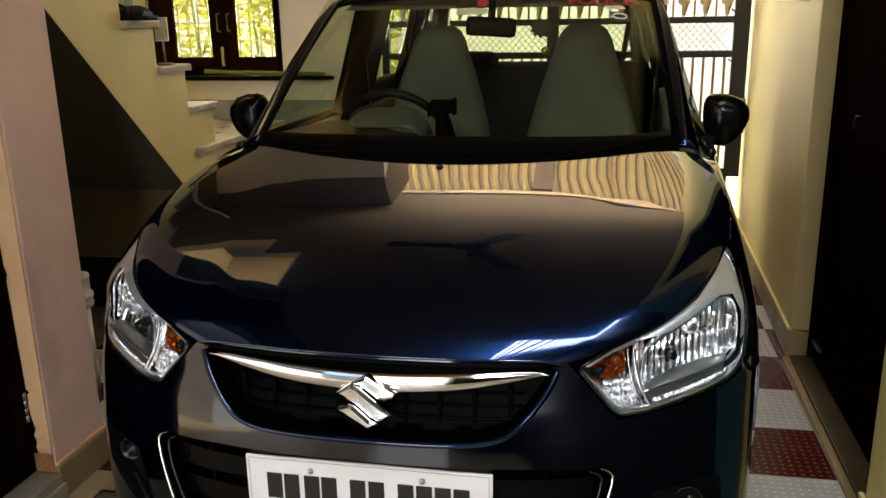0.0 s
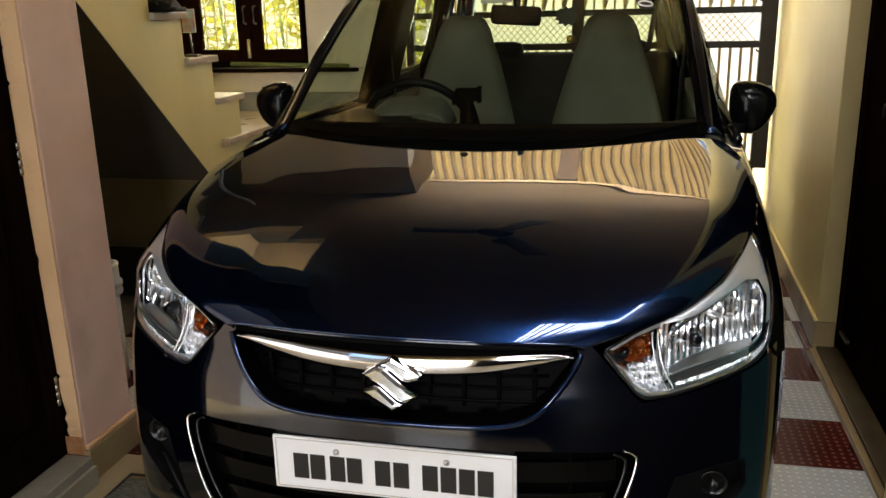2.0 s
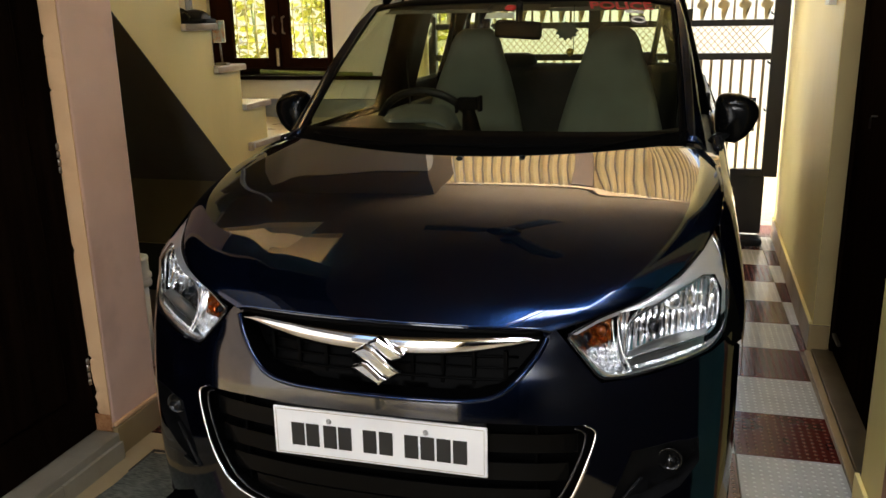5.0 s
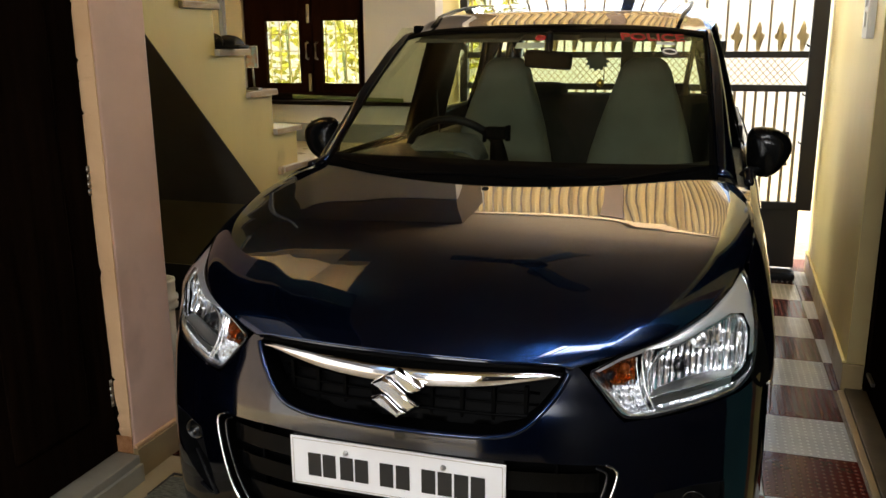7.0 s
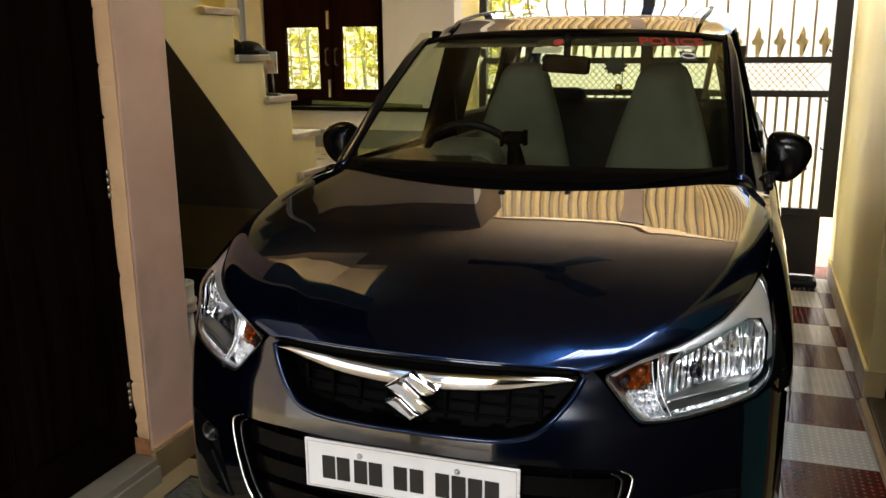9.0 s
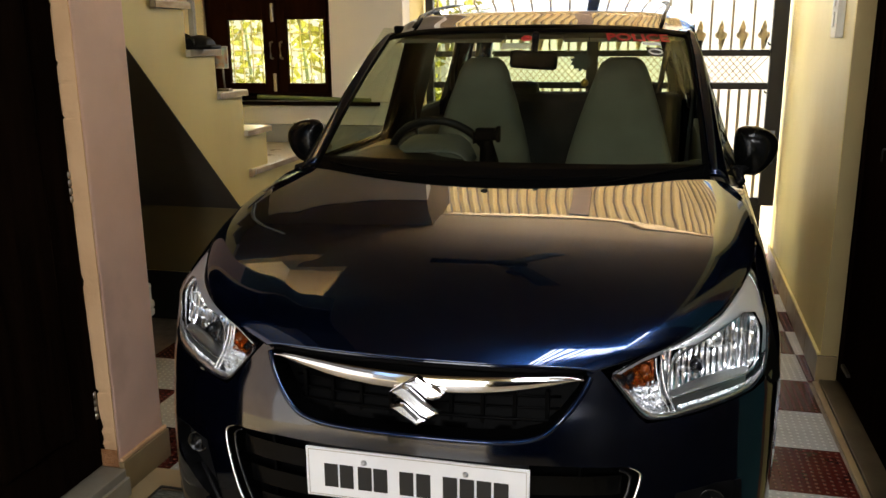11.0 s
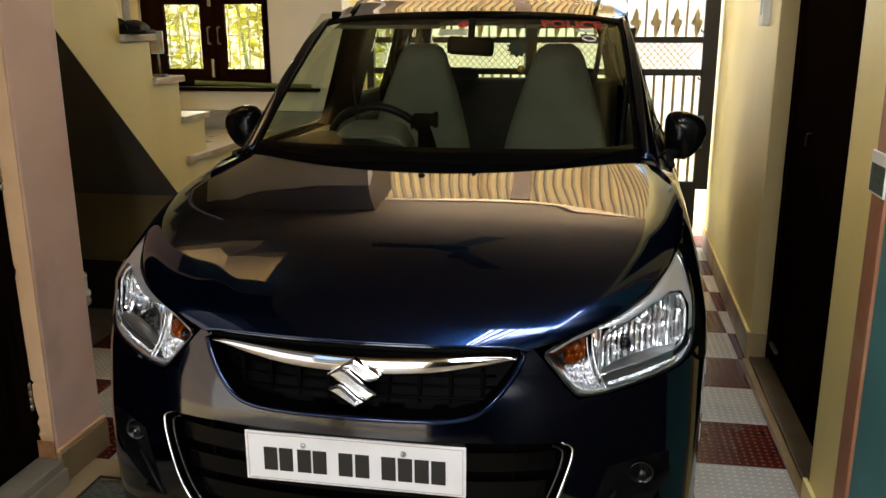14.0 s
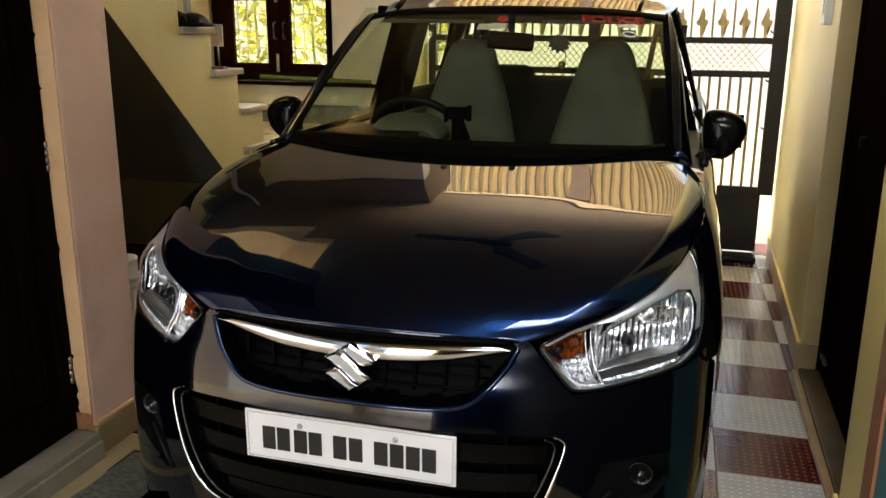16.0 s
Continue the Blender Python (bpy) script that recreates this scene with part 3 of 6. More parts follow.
structure("skirting_pillar", box(-1.539, -1.522, 2.1795, 2.443, 0, 0.105, 0.003), SKIRT, "brown stone skirting round the pillar", "baseboard")
RISER = varied("grey_marble_riser", (0.34, 0.31, 0.24), (0.27, 0.24, 0.18), 8, (0.25, 0.45), 0.05, 60, stain=(0.20, 0.17, 0.12))
for i in range(3):
    structure("sill_riser_%d" % (i + 1), box(-1.5145, -1.502, 1.30 + i * 0.293, 1.590 + i * 0.293, 0, 0.062, 0.003), RISER, "grey marble riser slab under the door sill", "baseboard")
structure("skirting_fillet", box(-1.5395, -1.527, 2.1815, 2.441, 0.1055, 0.119, 0.005), PEACH, "rough peach plaster fillet over the skirting", "trim")
BRICKM = varied("bare_orange_plaster", (0.46, 0.22, 0.09), (0.34, 0.14, 0.05), 60, (0.8, 0.95), 0.8, 220)
structure("pillar_edge_patch", box(-1.600, -1.5405, 2.1755, 2.1785, 0.0905, 0.150, 0.002), BRICKM, "bare orange patch where the plaster has broken off", "pillar")
structure("pillar_foot", box(-1.78, -1.5405, 2.187, 2.438, 0, 0.099), SKIRT, "stone foot of the pillar", "baseboard")
door = thing("door_west", (-1.632, 1.505, 0), "dark brown wooden panelled door, closed", "door", kind="structure")
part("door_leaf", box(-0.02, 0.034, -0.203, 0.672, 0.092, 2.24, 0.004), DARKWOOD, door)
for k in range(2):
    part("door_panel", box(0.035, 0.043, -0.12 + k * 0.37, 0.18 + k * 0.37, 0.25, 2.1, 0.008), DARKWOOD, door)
for z in (0.955, 0.255):
    hg = bmesh.new()
    for k in range(4):
        tube([(0.032, 0.668, z + k * 0.024), (0.032, 0.668, z + 0.019 + k * 0.024)], 0.007, bm=hg)
    part("hinge", hg, BRASS, door, "worn steel butt hinge", True)

# stair and its well
STX0, STX1 = -2.95, -1.89
structure("wall_stair_west", box(-3.15, -2.96, 2.2, 5.2, 0, 2.30), CREAM, "cream plaster wall beside the stair")
# upper part of the cream wall, darkened in colour for the bonnet's reflection
structure("wall_stair_west_upper", box(-3.15, -2.96, 2.2, 5.2, 2.301, CZ), DARKOLIVE, "unseen upper wall of the stair, darkened to olive for reflections")
structure("wall_stair_return", box(-2.955, -1.753, 2.2, 2.35, 0, CZ), CREAM, "cream plaster wall behind the pillar")


EDGEW = varied("brown_stained_edge", (0.34, 0.235, 0.125), (0.52, 0.44, 0.33), 14, (0.5, 0.7), 0.3, 90, stretch=(1, 0.5, 2), stain=(0.20, 0.12, 0.055))


def stair():
    ys = [3.629 + 0.242 * (6 - i) for i in range(4, 12)]
    zs = [0.197 * (i + 1) for i in range(4, 12)]

    def under(y):
        return 0.0 if y > 3.7995 else 0.600 + (3.80 - y) * (1.962 - 0.600) / (3.80 - 2.36)
    st = thing("staircase", (0, 0, 0), "cream plastered staircase with white marble treads", "staircase", kind="structure")
    for yy, zz in zip(ys, zs):
        bm = bmesh.new()
        y0, y1, t = yy - 0.242, yy, zz - 0.032
        cut = [y0, 3.7995, y1] if y0 < 3.79 < y1 else [y0, y1]
        for p, q in zip(cut, cut[1:]):
            p, q = max(p, 2.36), max(q, 2.36)
            if q - p < 0.001:
                continue
            lo = (0.0, 0.0) if (p + q) / 2 > 3.7995 else (under(p), under(min(q, 3.799)))
            c = [bm.verts.new((x, y, z)) for x in (STX0, STX1) for y, z in ((p, lo[0]), (q, lo[1]), (q, t), (p, t))]
            for f in ((0, 1, 2, 3), (7, 6, 5, 4), (0, 4, 5, 1), (1, 5, 6, 2), (2, 6, 7, 3), (3, 7, 4, 0)):
                bm.faces.new([c[j] for j in f])
        if bm.verts:
            part("step", bm, CREAM, st)
    part("landing", box(STX0, STX1 - 0.012, 3.872, 4.986, 0.0, 0.752), CREAM, st)
    part("landing_slab", box(STX0, STX1 + 0.022, 3.930, 4.986, 0.754, 0.786, 0.005), MARBLE, st, "worn white marble landing")
    part("landing_edge", box(STX1 + 0.0222, STX1 + 0.0250, 3.934, 4.98, 0.756, 0.781, 0.001), EDGEW, st, "brown-stained cut edge")
    part("broken_corner", box(STX1 - 0.010, STX1 + 0.020, 3.895, 3.927, 0.745, 0.788, 0.008), EDGEW, st, "brown broken corner of the landing")
    for yy, zz in zip(ys, zs):
        part("tread", box(STX0, STX1 + 0.022, yy - 0.242 - 0.004, yy + 0.022, zz - 0.030, zz, 0.004), MARBLE, st, "worn white marble tread")
        part("tread_edge", box(STX1 + 0.0222, STX1 + 0.0250, yy - 0.243, yy + 0.021, zz - 0.029, zz - 0.005, 0.001), EDGEW, st, "brown-stained cut edge")
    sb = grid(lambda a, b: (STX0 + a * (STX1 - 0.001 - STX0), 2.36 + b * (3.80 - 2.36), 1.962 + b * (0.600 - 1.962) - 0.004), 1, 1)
    part("soffit", thicken(sb, 0.003), GREYSOFFIT, st, "dark grey underside of the flight")
    return st


stair()
# sheet that carries the shade under the flight in its olive colour
structure("understair_wall", box(STX0, STX1, 3.789, 3.798, 0.263, 0.606, 0.002), DARKOLIVE, "wall under the stair, its shade put in as dark olive")
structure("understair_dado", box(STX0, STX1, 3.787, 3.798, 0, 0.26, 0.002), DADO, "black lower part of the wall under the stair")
structure("stair_handrail_foot", box(-1.955, -1.930, 3.535, 3.560, 1.379, 2.4, 0.004), CONCRETE, "steel post of the stair rail", "rail post")

# window wall
WY = 5.0
# greyer copy of the white plaster, with its shade in the colour
GREYUP = varied("shaded_white_plaster", (0.74, 0.67, 0.62), (0.66, 0.595, 0.545), 1.6, (0.6, 0.8), 0.1, 50)
structure("wall_window_below", box(-3.15, -1.40, WY, WY + 0.15, 0.90, 1.040, 0.004), WHITE, "white plaster wall under the window")
structure("wall_window_dado", box(-3.15, -1.40, WY - 0.012, WY + 0.15, 0, 0.897, 0.004), CONCRETE, "blue-grey cement lower wall")
structure("wall_window_right", box(-1.862, -1.40, WY, WY + 0.15, 1.043, 2.097, 0.004), WHITE, "white plaster wall beside the window")
structure("wall_window_over_right", box(-1.8625, -1.40, WY, WY + 0.15, 2.10, 2.697), GREYUP, "white plaster wall over the window, its shade put in as grey")
# unseen beam, added to darken this part of the bonnet's reflection
structure("wall_window_beam", box(-1.862, -1.40, WY - 0.02, WY + 0.15, 2.70, CZ), CEIL, "unseen beam added over the window wall, in the dimmed ceiling colour")
structure("wall_window_left", box(-3.15, -2.70, WY, WY + 0.15, 1.043, 2.10, 0.004), WHITE, "white plaster wall beside the window")
# upper part of the white wall, darkened in colour for the bonnet's reflection
structure("wall_window_left_upper", box(-3.15, -2.70, WY, WY + 0.15, 2.101, CZ), DARKOLIVE, "unseen upper wall beside the window, darkened to olive for reflections")
structure("wall_window_over", box(-2.70, -1.863, WY, WY + 0.15, 2.102, 2.697), GREYUP, "white plaster wall over the window, its shade put in as grey")
# second unseen beam, added for the same dark reflection
structure("beam_window", box(-2.70, -1.863, WY - 0.02, WY + 0.15, 2.70, CZ), CEIL, "unseen beam added over the window wall, in the dimmed ceiling colour")
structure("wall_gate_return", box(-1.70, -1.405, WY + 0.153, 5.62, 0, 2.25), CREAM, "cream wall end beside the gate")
# top of the cream wall end, darkened in colour for the bonnet's reflection
structure("wall_gate_return_upper", box(-1.70, -1.405, WY + 0.153, 5.62, 2.251, CZ), CEIL, "unseen upper wall end beside the gate, in the dimmed ceiling colour")


def window():
    w = thing("window_1", (0, WY + 0.03, 0), "dark brown wooden two-leaf window with glass panes and a cream grille", "window", kind="structure")
    x0, x1, z0, z1 = -2.70, -1.862, 1.043, 2.10
    fr = part("window_frame", box(x0, x1, 0.0, 0.09, z0, z0 + 0.045, 0.004), FRAMEWOOD, w)
    part("window_frame", box(x0, x1, 0.0, 0.09, z1 - 0.05, z1, 0.004), FRAMEWOOD, w)
    part("window_frame", box(x0, x0 + 0.05, 0.0, 0.09, z0 + 0.046, z1 - 0.051, 0.004), FRAMEWOOD, w)
    part("window_frame", box(x1 - 0.022, x1, 0.0, 0.09, z0 + 0.046, z1 - 0.051, 0.004), FRAMEWOOD, w)
    mid = -2.213
    for a, b, pa, pb in ((x0 + 0.052, mid - 0.002, -2.545, -2.305), (mid + 0.002, x1 - 0.024, -2.152, -1.907)):
        leaf = part("window_leaf", box(a, pa, -0.02, 0.02, z0 + 0.048, z1 - 0.053, 0.004), FRAMEWOOD, w)
        part("stile", box(pb, b, -0.02, 0.02, z0 + 0.048, z1 - 0.053, 0.004), FRAMEWOOD, leaf)
        part("rail", box(pa, pb, -0.02, 0.02, z0 + 0.048, 1.150, 0.004), FRAMEWOOD, leaf)
        part("rail", box(pa, pb, -0.02, 0.02, 1.532, z1 - 0.053, 0.004), FRAMEWOOD, leaf)
        part("pane", box(pa + 0.0005, pb - 0.0005, 0.0, 0.004, 1.151, 1.531), PANE, leaf, "clear glass pane").visible_shadow = False
        hx = b - 0.03 if a < mid - 0.1 else a + 0.03
        part("handle", tube([(hx, -0.022, 1.30), (hx, -0.05, 1.305), (hx, -0.05, 1.395), (hx, -0.022, 1.40)], 0.007), STEEL, leaf, "steel pull handle", True)
    for z in (1.10, 1.52):
        part("tower_bolt", box(mid - 0.03, mid - 0.012, -0.035, -0.021, z, z + 0.11, 0.003), STEEL, w, "steel tower bolt")
    for k in range(12):
        x = x0 + 0.06 + k * 0.066
        part("grille_bar", box(x, x + 0.006, 0.10, 0.106, z0 + 0.01, z1 - 0.01), CREAM, w)
    for k in range(9):
        z = z0 + 0.09 + k * 0.105
        part("grille_bar", box(x0 + 0.01, x1 - 0.01, 0.107, 0.113, z, z + 0.006), CREAM, w)


window()


def bush():
    """Sunlit leaves outside the stair window."""
    rnd = random.Random(4)
    bm = bmesh.new()
    for _ in range(4200):
        c = Vector((rnd.uniform(-3.4, -1.2), rnd.uniform(5.75, 6.5), rnd.uniform(0.1, 2.6)))
        if rnd.random() < 0.25:
            continue
        s = rnd.uniform(0.025, 0.065)
        m = Matrix.Translation(c) @ Euler((rnd.uniform(0, 6.3), rnd.uniform(0, 6.3), rnd.uniform(0, 6.3))).to_matrix().to_4x4()
        vs = [bm.verts.new(m @ Vector(p)) for p in ((0, -s, 0), (s * 0.38, -s * 0.2, s * 0.10), (s * 0.30, s * 0.5, s * 0.06), (0, s * 1.2, -s * 0.1), (-s * 0.30, s * 0.5, s * 0.06), (-s * 0.38, -s * 0.2, s * 0.10))]
        bm.faces.new(vs)
    e = thing("shrub", (0, 0, 0), "sunlit green shrub growing outside the stair window", "shrub")
    part("crown", bm, LEAF, e)
    for k in range(9):
        x = -3.2 + k * 0.23
        part("stem", tube([(x, 6.15, -0.1), (x + 0.05, 6.1, 0.9), (x - 0.06, 6.2, 1.7), (x + 0.04, 6.12, 2.5)], [0.02, 0.016, 0.011, 0.005]), BAMBOO, e)


bush()
structure("wall_opposite", box(-9, 9, 12.0, 12.2, -0.1, 3.4), LANEWALL, "sunlit pale cream boundary wall across the lane")
structure("wall_outside", box(-4.2, -1.72, 7.2, 7.35, -0.1, 3.4), WHITE, "bright boundary wall behind the shrub")

# gate
GY = 5.5


def gate():
    g = thing("gate", (0, GY, 0), "black metal gate with vertical bars, tan ornaments and diamond mesh", "gate", kind="structure")
    x0, x1 = -1.39, 0.765
    part("stile", box(0.712, 0.800, -0.025, 0.025, 0.40, 2.22, 0.004), GATEMETAL, g)
    part("stile", box(x0, x0 + 0.05, -0.025, 0.025, 0.40, 2.22, 0.004), GATEMETAL, g)
    part("stile", box(-0.36, -0.29, -0.025, 0.025, 0.40, 2.22, 0.004), GATEMETAL, g)
    for za, zb in ((0.40, 0.445), (1.101, 1.140), (1.296, 1.333), (2.18, 2.22)):
        part("rail", box(x0 + 0.051, 0.711, -0.02, 0.02, za, zb, 0.003), GATEMETAL, g)
    x = -1.315
    while x < 0.69:
        part("bar", box(x - 0.0065, x + 0.0065, -0.006, 0.006, 1.334, 2.179, 0.002), GATEBAR, g)
        fb = bmesh.new()
        half = [(0.0, 1.475), (0.008, 1.458), (0.014, 1.438), (0.007, 1.420), (0.016, 1.418), (0.028, 1.412), (0.030, 1.398), (0.022, 1.388), (0.010, 1.386), (0.006, 1.368), (0.010, 1.356), (0.007, 1.334)]
        half = [(a * 1.18, 1.334 + (b - 1.334) * 1.22) for a, b in half]
        loop = half + [(-a, b) for a, b in reversed(half[1:])]
        fa, ba = [fb.verts.new((x + 0.060 + a, -0.005, b)) for a, b in loop], [fb.verts.new((x + 0.060 + a, 0.005, b)) for a, b in loop]
        fb.faces.new(fa)
        fb.faces.new(ba)
        for k in range(len(loop)):
            fb.faces.new((fa[k], fa[(k + 1) % len(loop)], ba[(k + 1) % len(loop)], ba[k]))
        bmesh.ops.triangulate(fb, faces=[f for f in fb.faces if len(f.verts) > 4])
        part("finial", fb, FINIAL, g, "tan cast fleur ornament")
        x += 0.1203
    # diamond mesh
    bm = bmesh.new()
    pitch, zb, zt = 0.040, 1.141, 1.295
    k = x0
    while k < x1:
        for s in (1, -1):
            a, b = (k, zb), (k + s * (zt - zb) * 0.90, zt)
            if x0 + 0.05 < min(a[0], b[0]) and max(a[0], b[0]) < 0.711:
                tube([(a[0], 0.006 * s, a[1]), (b[0], 0.006 * s, b[1])], 0.0024, n=4, bm=bm)
        k += pitch
    part("wire_mesh", bm, MESHWIRE, g, "diamond wire mesh")

    xx = -1.2824
    while xx < 0.69:
        part("lower_bar", box(xx - 0.0085, xx + 0.0085, -0.006, 0.006, 0.446, 1.100, 0.002), GATEBAR, g)
        xx += 0.0593
    part("kick_plate", box(x0 + 0.05, 0.735, 0.03, 0.034, 0.03, 0.412, 0.001), GATEMETAL, g, "black kick plate under the gate")
    for z in (0.80, 1.08, 1.36):
        part("hook", tube([(0.711, -0.02, z), (0.699, -0.03, z + 0.004), (0.694, -0.03, z + 0.016)], 0.005, n=6), GATEMETAL, g)
    return g


gate()



# closing wall behind the camera
structure("wall_south", box(-0.44, 1.0, -2.75, -2.6, 0, 2.22), CREAM, "plain cream plaster wall")
# the gap left between these pieces is only for the added fill lamp
structure("wall_south_pier", box(-0.44, 0.30, -2.75, -2.6, 2.223, CZ), CREAM, "plain cream plaster wall")
structure("wall_south_lintel", box(0.303, 1.0, -2.75, -2.6, 2.92, CZ), CREAM, "plain cream plaster wall over the fill lamp's opening")
structure("wall_south_jamb", box(0.95, 1.0, -2.75, -2.6, 2.223, 2.917), CREAM, "plain cream plaster wall beside the fill lamp's opening")
structure("wall_south_end", box(-1.78, -1.66, -2.75, -2.6, 0, CZ), CREAM, "plain cream plaster pier")
structure("wall_south_over", box(-1.66, -0.44, -2.75, -2.6, 2.15, CZ), CREAM, "plain cream plaster wall over the open doorway")
# unseen dark panel, added to darken the right half of the chrome bar
structure("door_south", box(-0.30, 0.95, -2.597, -2.56, 0.01, 2.215, 0.004), DARKWOOD, "unseen dark wooden panel added for the chrome bar's dark reflection", "door")
grille = thing("gate_south", (0, -2.68, 0), "steel bar grille gate in the open doorway", "gate", kind="structure")
for k in range(6):
    x = -1.655 + k * 0.2415
    part("bar", box(x, x + 0.012, -0.008, 0.008, 0.02, 2.13), GATEMETAL, grille)
for k in range(8):
    z = 0.06 + k * 0.28
    part("cross_bar", box(-1.655, -0.4445, 0.009, 0.021, z, z + 0.03), GATEMETAL, grille)
WELLM = varied("tan_plaster", (0.55, 0.41, 0.235), (0.48, 0.35, 0.19), 2.0, (0.6, 0.8), 0.1, 40)
structure("wall_well_west", box(-3.15, -2.965, 2.2, 4.4, CZ + 0.2, 5.0), WELLM, "tan plaster wall of the upper stairwell")
structure("wall_well_east", box(-1.615, -1.50, 2.2, 4.4, CZ + 0.2, 5.0), CREAM, "cream plaster wall of the upper stairwell")
structure("wall_well_south", box(-2.96, -1.62, 2.2, 2.358, CZ + 0.2, 5.0), CREAM, "cream plaster wall of the upper stairwell")
# dim light on this wall is put into its colour
structure("wall_well_north", box(-2.96, -1.62, 4.26, 4.4, CZ + 0.2, 5.0), DARKBROWN, "stairwell head wall, coloured dark as if dimly lit")
structure("ceiling_well", box(-3.15, -1.50, 2.2, 4.4, 5.0, 5.15), WELLM, "tan plaster ceiling of the stairwell", "ceiling")
structure("ground_south", box(-6, 6, -12, -2.76, -0.25, -0.03), ROADM, "bare ground outside the open doorway", "ground")
structure("wall_stair_north", box(-4.2, -3.155, 2.2, 5.2, 0, CZ), CREAM, "plain outer wall of the stair well")


# ---- car ----
CARX, CARY = -0.365, 1.5
car = thing("car", (CARX, CARY, 0), "dark blue metallic small hatchback car parked in the porch", "car")
PLAN = [(0, 0.0), (0.1, 0.002), (0.2, 0.009), (0.35, 0.036), (0.45, 0.074), (0.55, 0.13), (0.62, 0.182), (0.66, 0.218), (0.7, 0.27), (0.725, 0.34), (0.742, 0.46), (0.752, 0.8)]
PLAN_TOP = [(0, 0.0), (0.1, 0.002), (0.2, 0.009), (0.35, 0.036), (0.45, 0.076), (0.55, 0.150), (0.64, 0.262), (0.70, 0.385), (0.735, 0.55), (0.75, 0.80)]
LEAN = [(0.10, 0.08), (0.15, 0.05), (0.25, 0.022), (0.35, 0.012), (0.5, 0.012), (0.6, 0.025), (0.68, 0.042), (0.77, 0.083), (0.824, 0.095), (0.87, 0.125), (0.91, 0.178), (0.95, 0.25)]


def front(u, z, out=0.0):
    """The skin of the nose: car's own place at a width and height; out: metres proud of it."""
    a = abs(u)
    f = min(1, max(0, (z - 0.80) / 0.11))
    f = f * f * (3 - 2 * f)
    w = interp(PLAN, a) * (1 - f) + interp(PLAN_TOP, a) * f + interp(LEAN, z)
    dx = (interp(PLAN, a + 0.01) - interp(PLAN, max(a - 0.01, 0))) / (0.02 if a > 0.01 else a + 0.01)
    n = Vector((dx * (1 if u >= 0 else -1), -1, 0)).normalized()
    return Vector((u, w, z)) + out * n


def loop3(poly, out=0.0):
    return [front(u, z, out) for u, z in poly]


def mirrored(poly):
    return [(-u, z) for u, z in reversed(poly)]


LENS_R = [(0.38, 0.769), (0.443, 0.803), (0.53, 0.832), (0.598, 0.861), (0.648, 0.895), (0.664, 0.912), (0.672, 0.905), (0.69, 0.869), (0.698, 0.829), (0.7, 0.772), (0.692, 0.73), (0.668, 0.71), (0.623, 0.7), (0.559, 0.692), (0.503, 0.685), (0.462, 0.686), (0.447, 0.693)]
GRILLE = [(-0.343, 0.768), (-0.326, 0.734), (-0.294, 0.694), (-0.256, 0.662), (-0.206, 0.649), (-0.128, 0.645), (0, 0.644), (0.128, 0.645), (0.206, 0.649), (0.256, 0.662), (0.294, 0.694), (0.326, 0.734), (0.343, 0.768), (0.330, 0.777), (0.2, 0.777), (0, 0.774), (-0.2, 0.777), (-0.330, 0.777)]
LOWER = [(-0.446, 0.575), (-0.440, 0.590), (-0.42, 0.598), (-0.3, 0.603), (0, 0.604), (0.3, 0.603), (0.42, 0.598), (0.440, 0.590), (0.446, 0.575), (0.437, 0.533), (0.405, 0.447), (0.362, 0.390), (0.30, 0.362), (0.2, 0.352), (0, 0.348), (-0.2, 0.352), (-0.30, 0.362), (-0.362, 0.390), (-0.405, 0.447), (-0.437, 0.533)]
FOG_R = [(0.52, 0.531), (0.6, 0.535), (0.652, 0.528), (0.657, 0.474), (0.619, 0.426), (0.54, 0.396), (0.468, 0.385), (0.485, 0.433)]


def dense(poly, d=0.012):
    out = []
    for a, b in zip(poly, poly[1:] + poly[:1]):
        n = max(1, int(math.hypot(b[0] - a[0], b[1] - a[1]) / d))
        out += [(a[0] + (b[0] - a[0]) * k / n, a[1] + (b[1] - a[1]) * k / n) for k in range(n)]
    return out


# nose skin, with its openings cut out
outline = [(-0.725, 0.25), (-0.5, 0.193), (0, 0.18), (0.5, 0.193), (0.725, 0.25), (0.738, 0.42), (0.738, 0.66), (0.712, 0.722), (0.668, 0.703), (0.559, 0.685), (0.455, 0.679), (0.44, 0.692), (0.373, 0.768), (0.36, 0.782), (0.2, 0.788), (0, 0.784), (-0.2, 0.788), (-0.36, 0.782), (-0.373, 0.768), (-0.44, 0.692), (-0.455, 0.679), (-0.559, 0.685), (-0.668, 0.703), (-0.712, 0.722), (-0.738, 0.66), (-0.738, 0.42)]
bumper = part("bumper", panel(dense(outline, 0.02), [dense(GRILLE), dense(LOWER), dense(FOG_R, 0.02), dense(mirrored(FOG_R), 0.02)], front, 0.02), BUMPERPAINT, car, smooth=True)


def pocket(poly, depth, material, name, parent, label="", shrink=0.97):
    """The sides and back of a recess behind an opening."""
    P = dense(poly, 0.02)
    bm = bmesh.new()
    cu, cz = sum(p[0] for p in P) / len(P), sum(p[1] for p in P) / len(P)
    rim = [bm.verts.new(front(u, z, 0.001)) for u, z in P]
    back = [bm.verts.new(front(cu + (u - cu) * shrink, cz + (z - cz) * shrink) + Vector((0, depth, 0))) for u, z in P]
    for i in range(len(P)):
        j = (i + 1) % len(P)
        bm.faces.new((rim[i], rim[j], back[j], back[i]))
    panel([(cu + (u - cu) * shrink, cz + (z - cz) * shrink) for u, z in P], [], lambda u, z: front(u, z) + Vector((0, depth, 0)), 0.03, bm)
    return part(name, bm, material, parent, label, True)


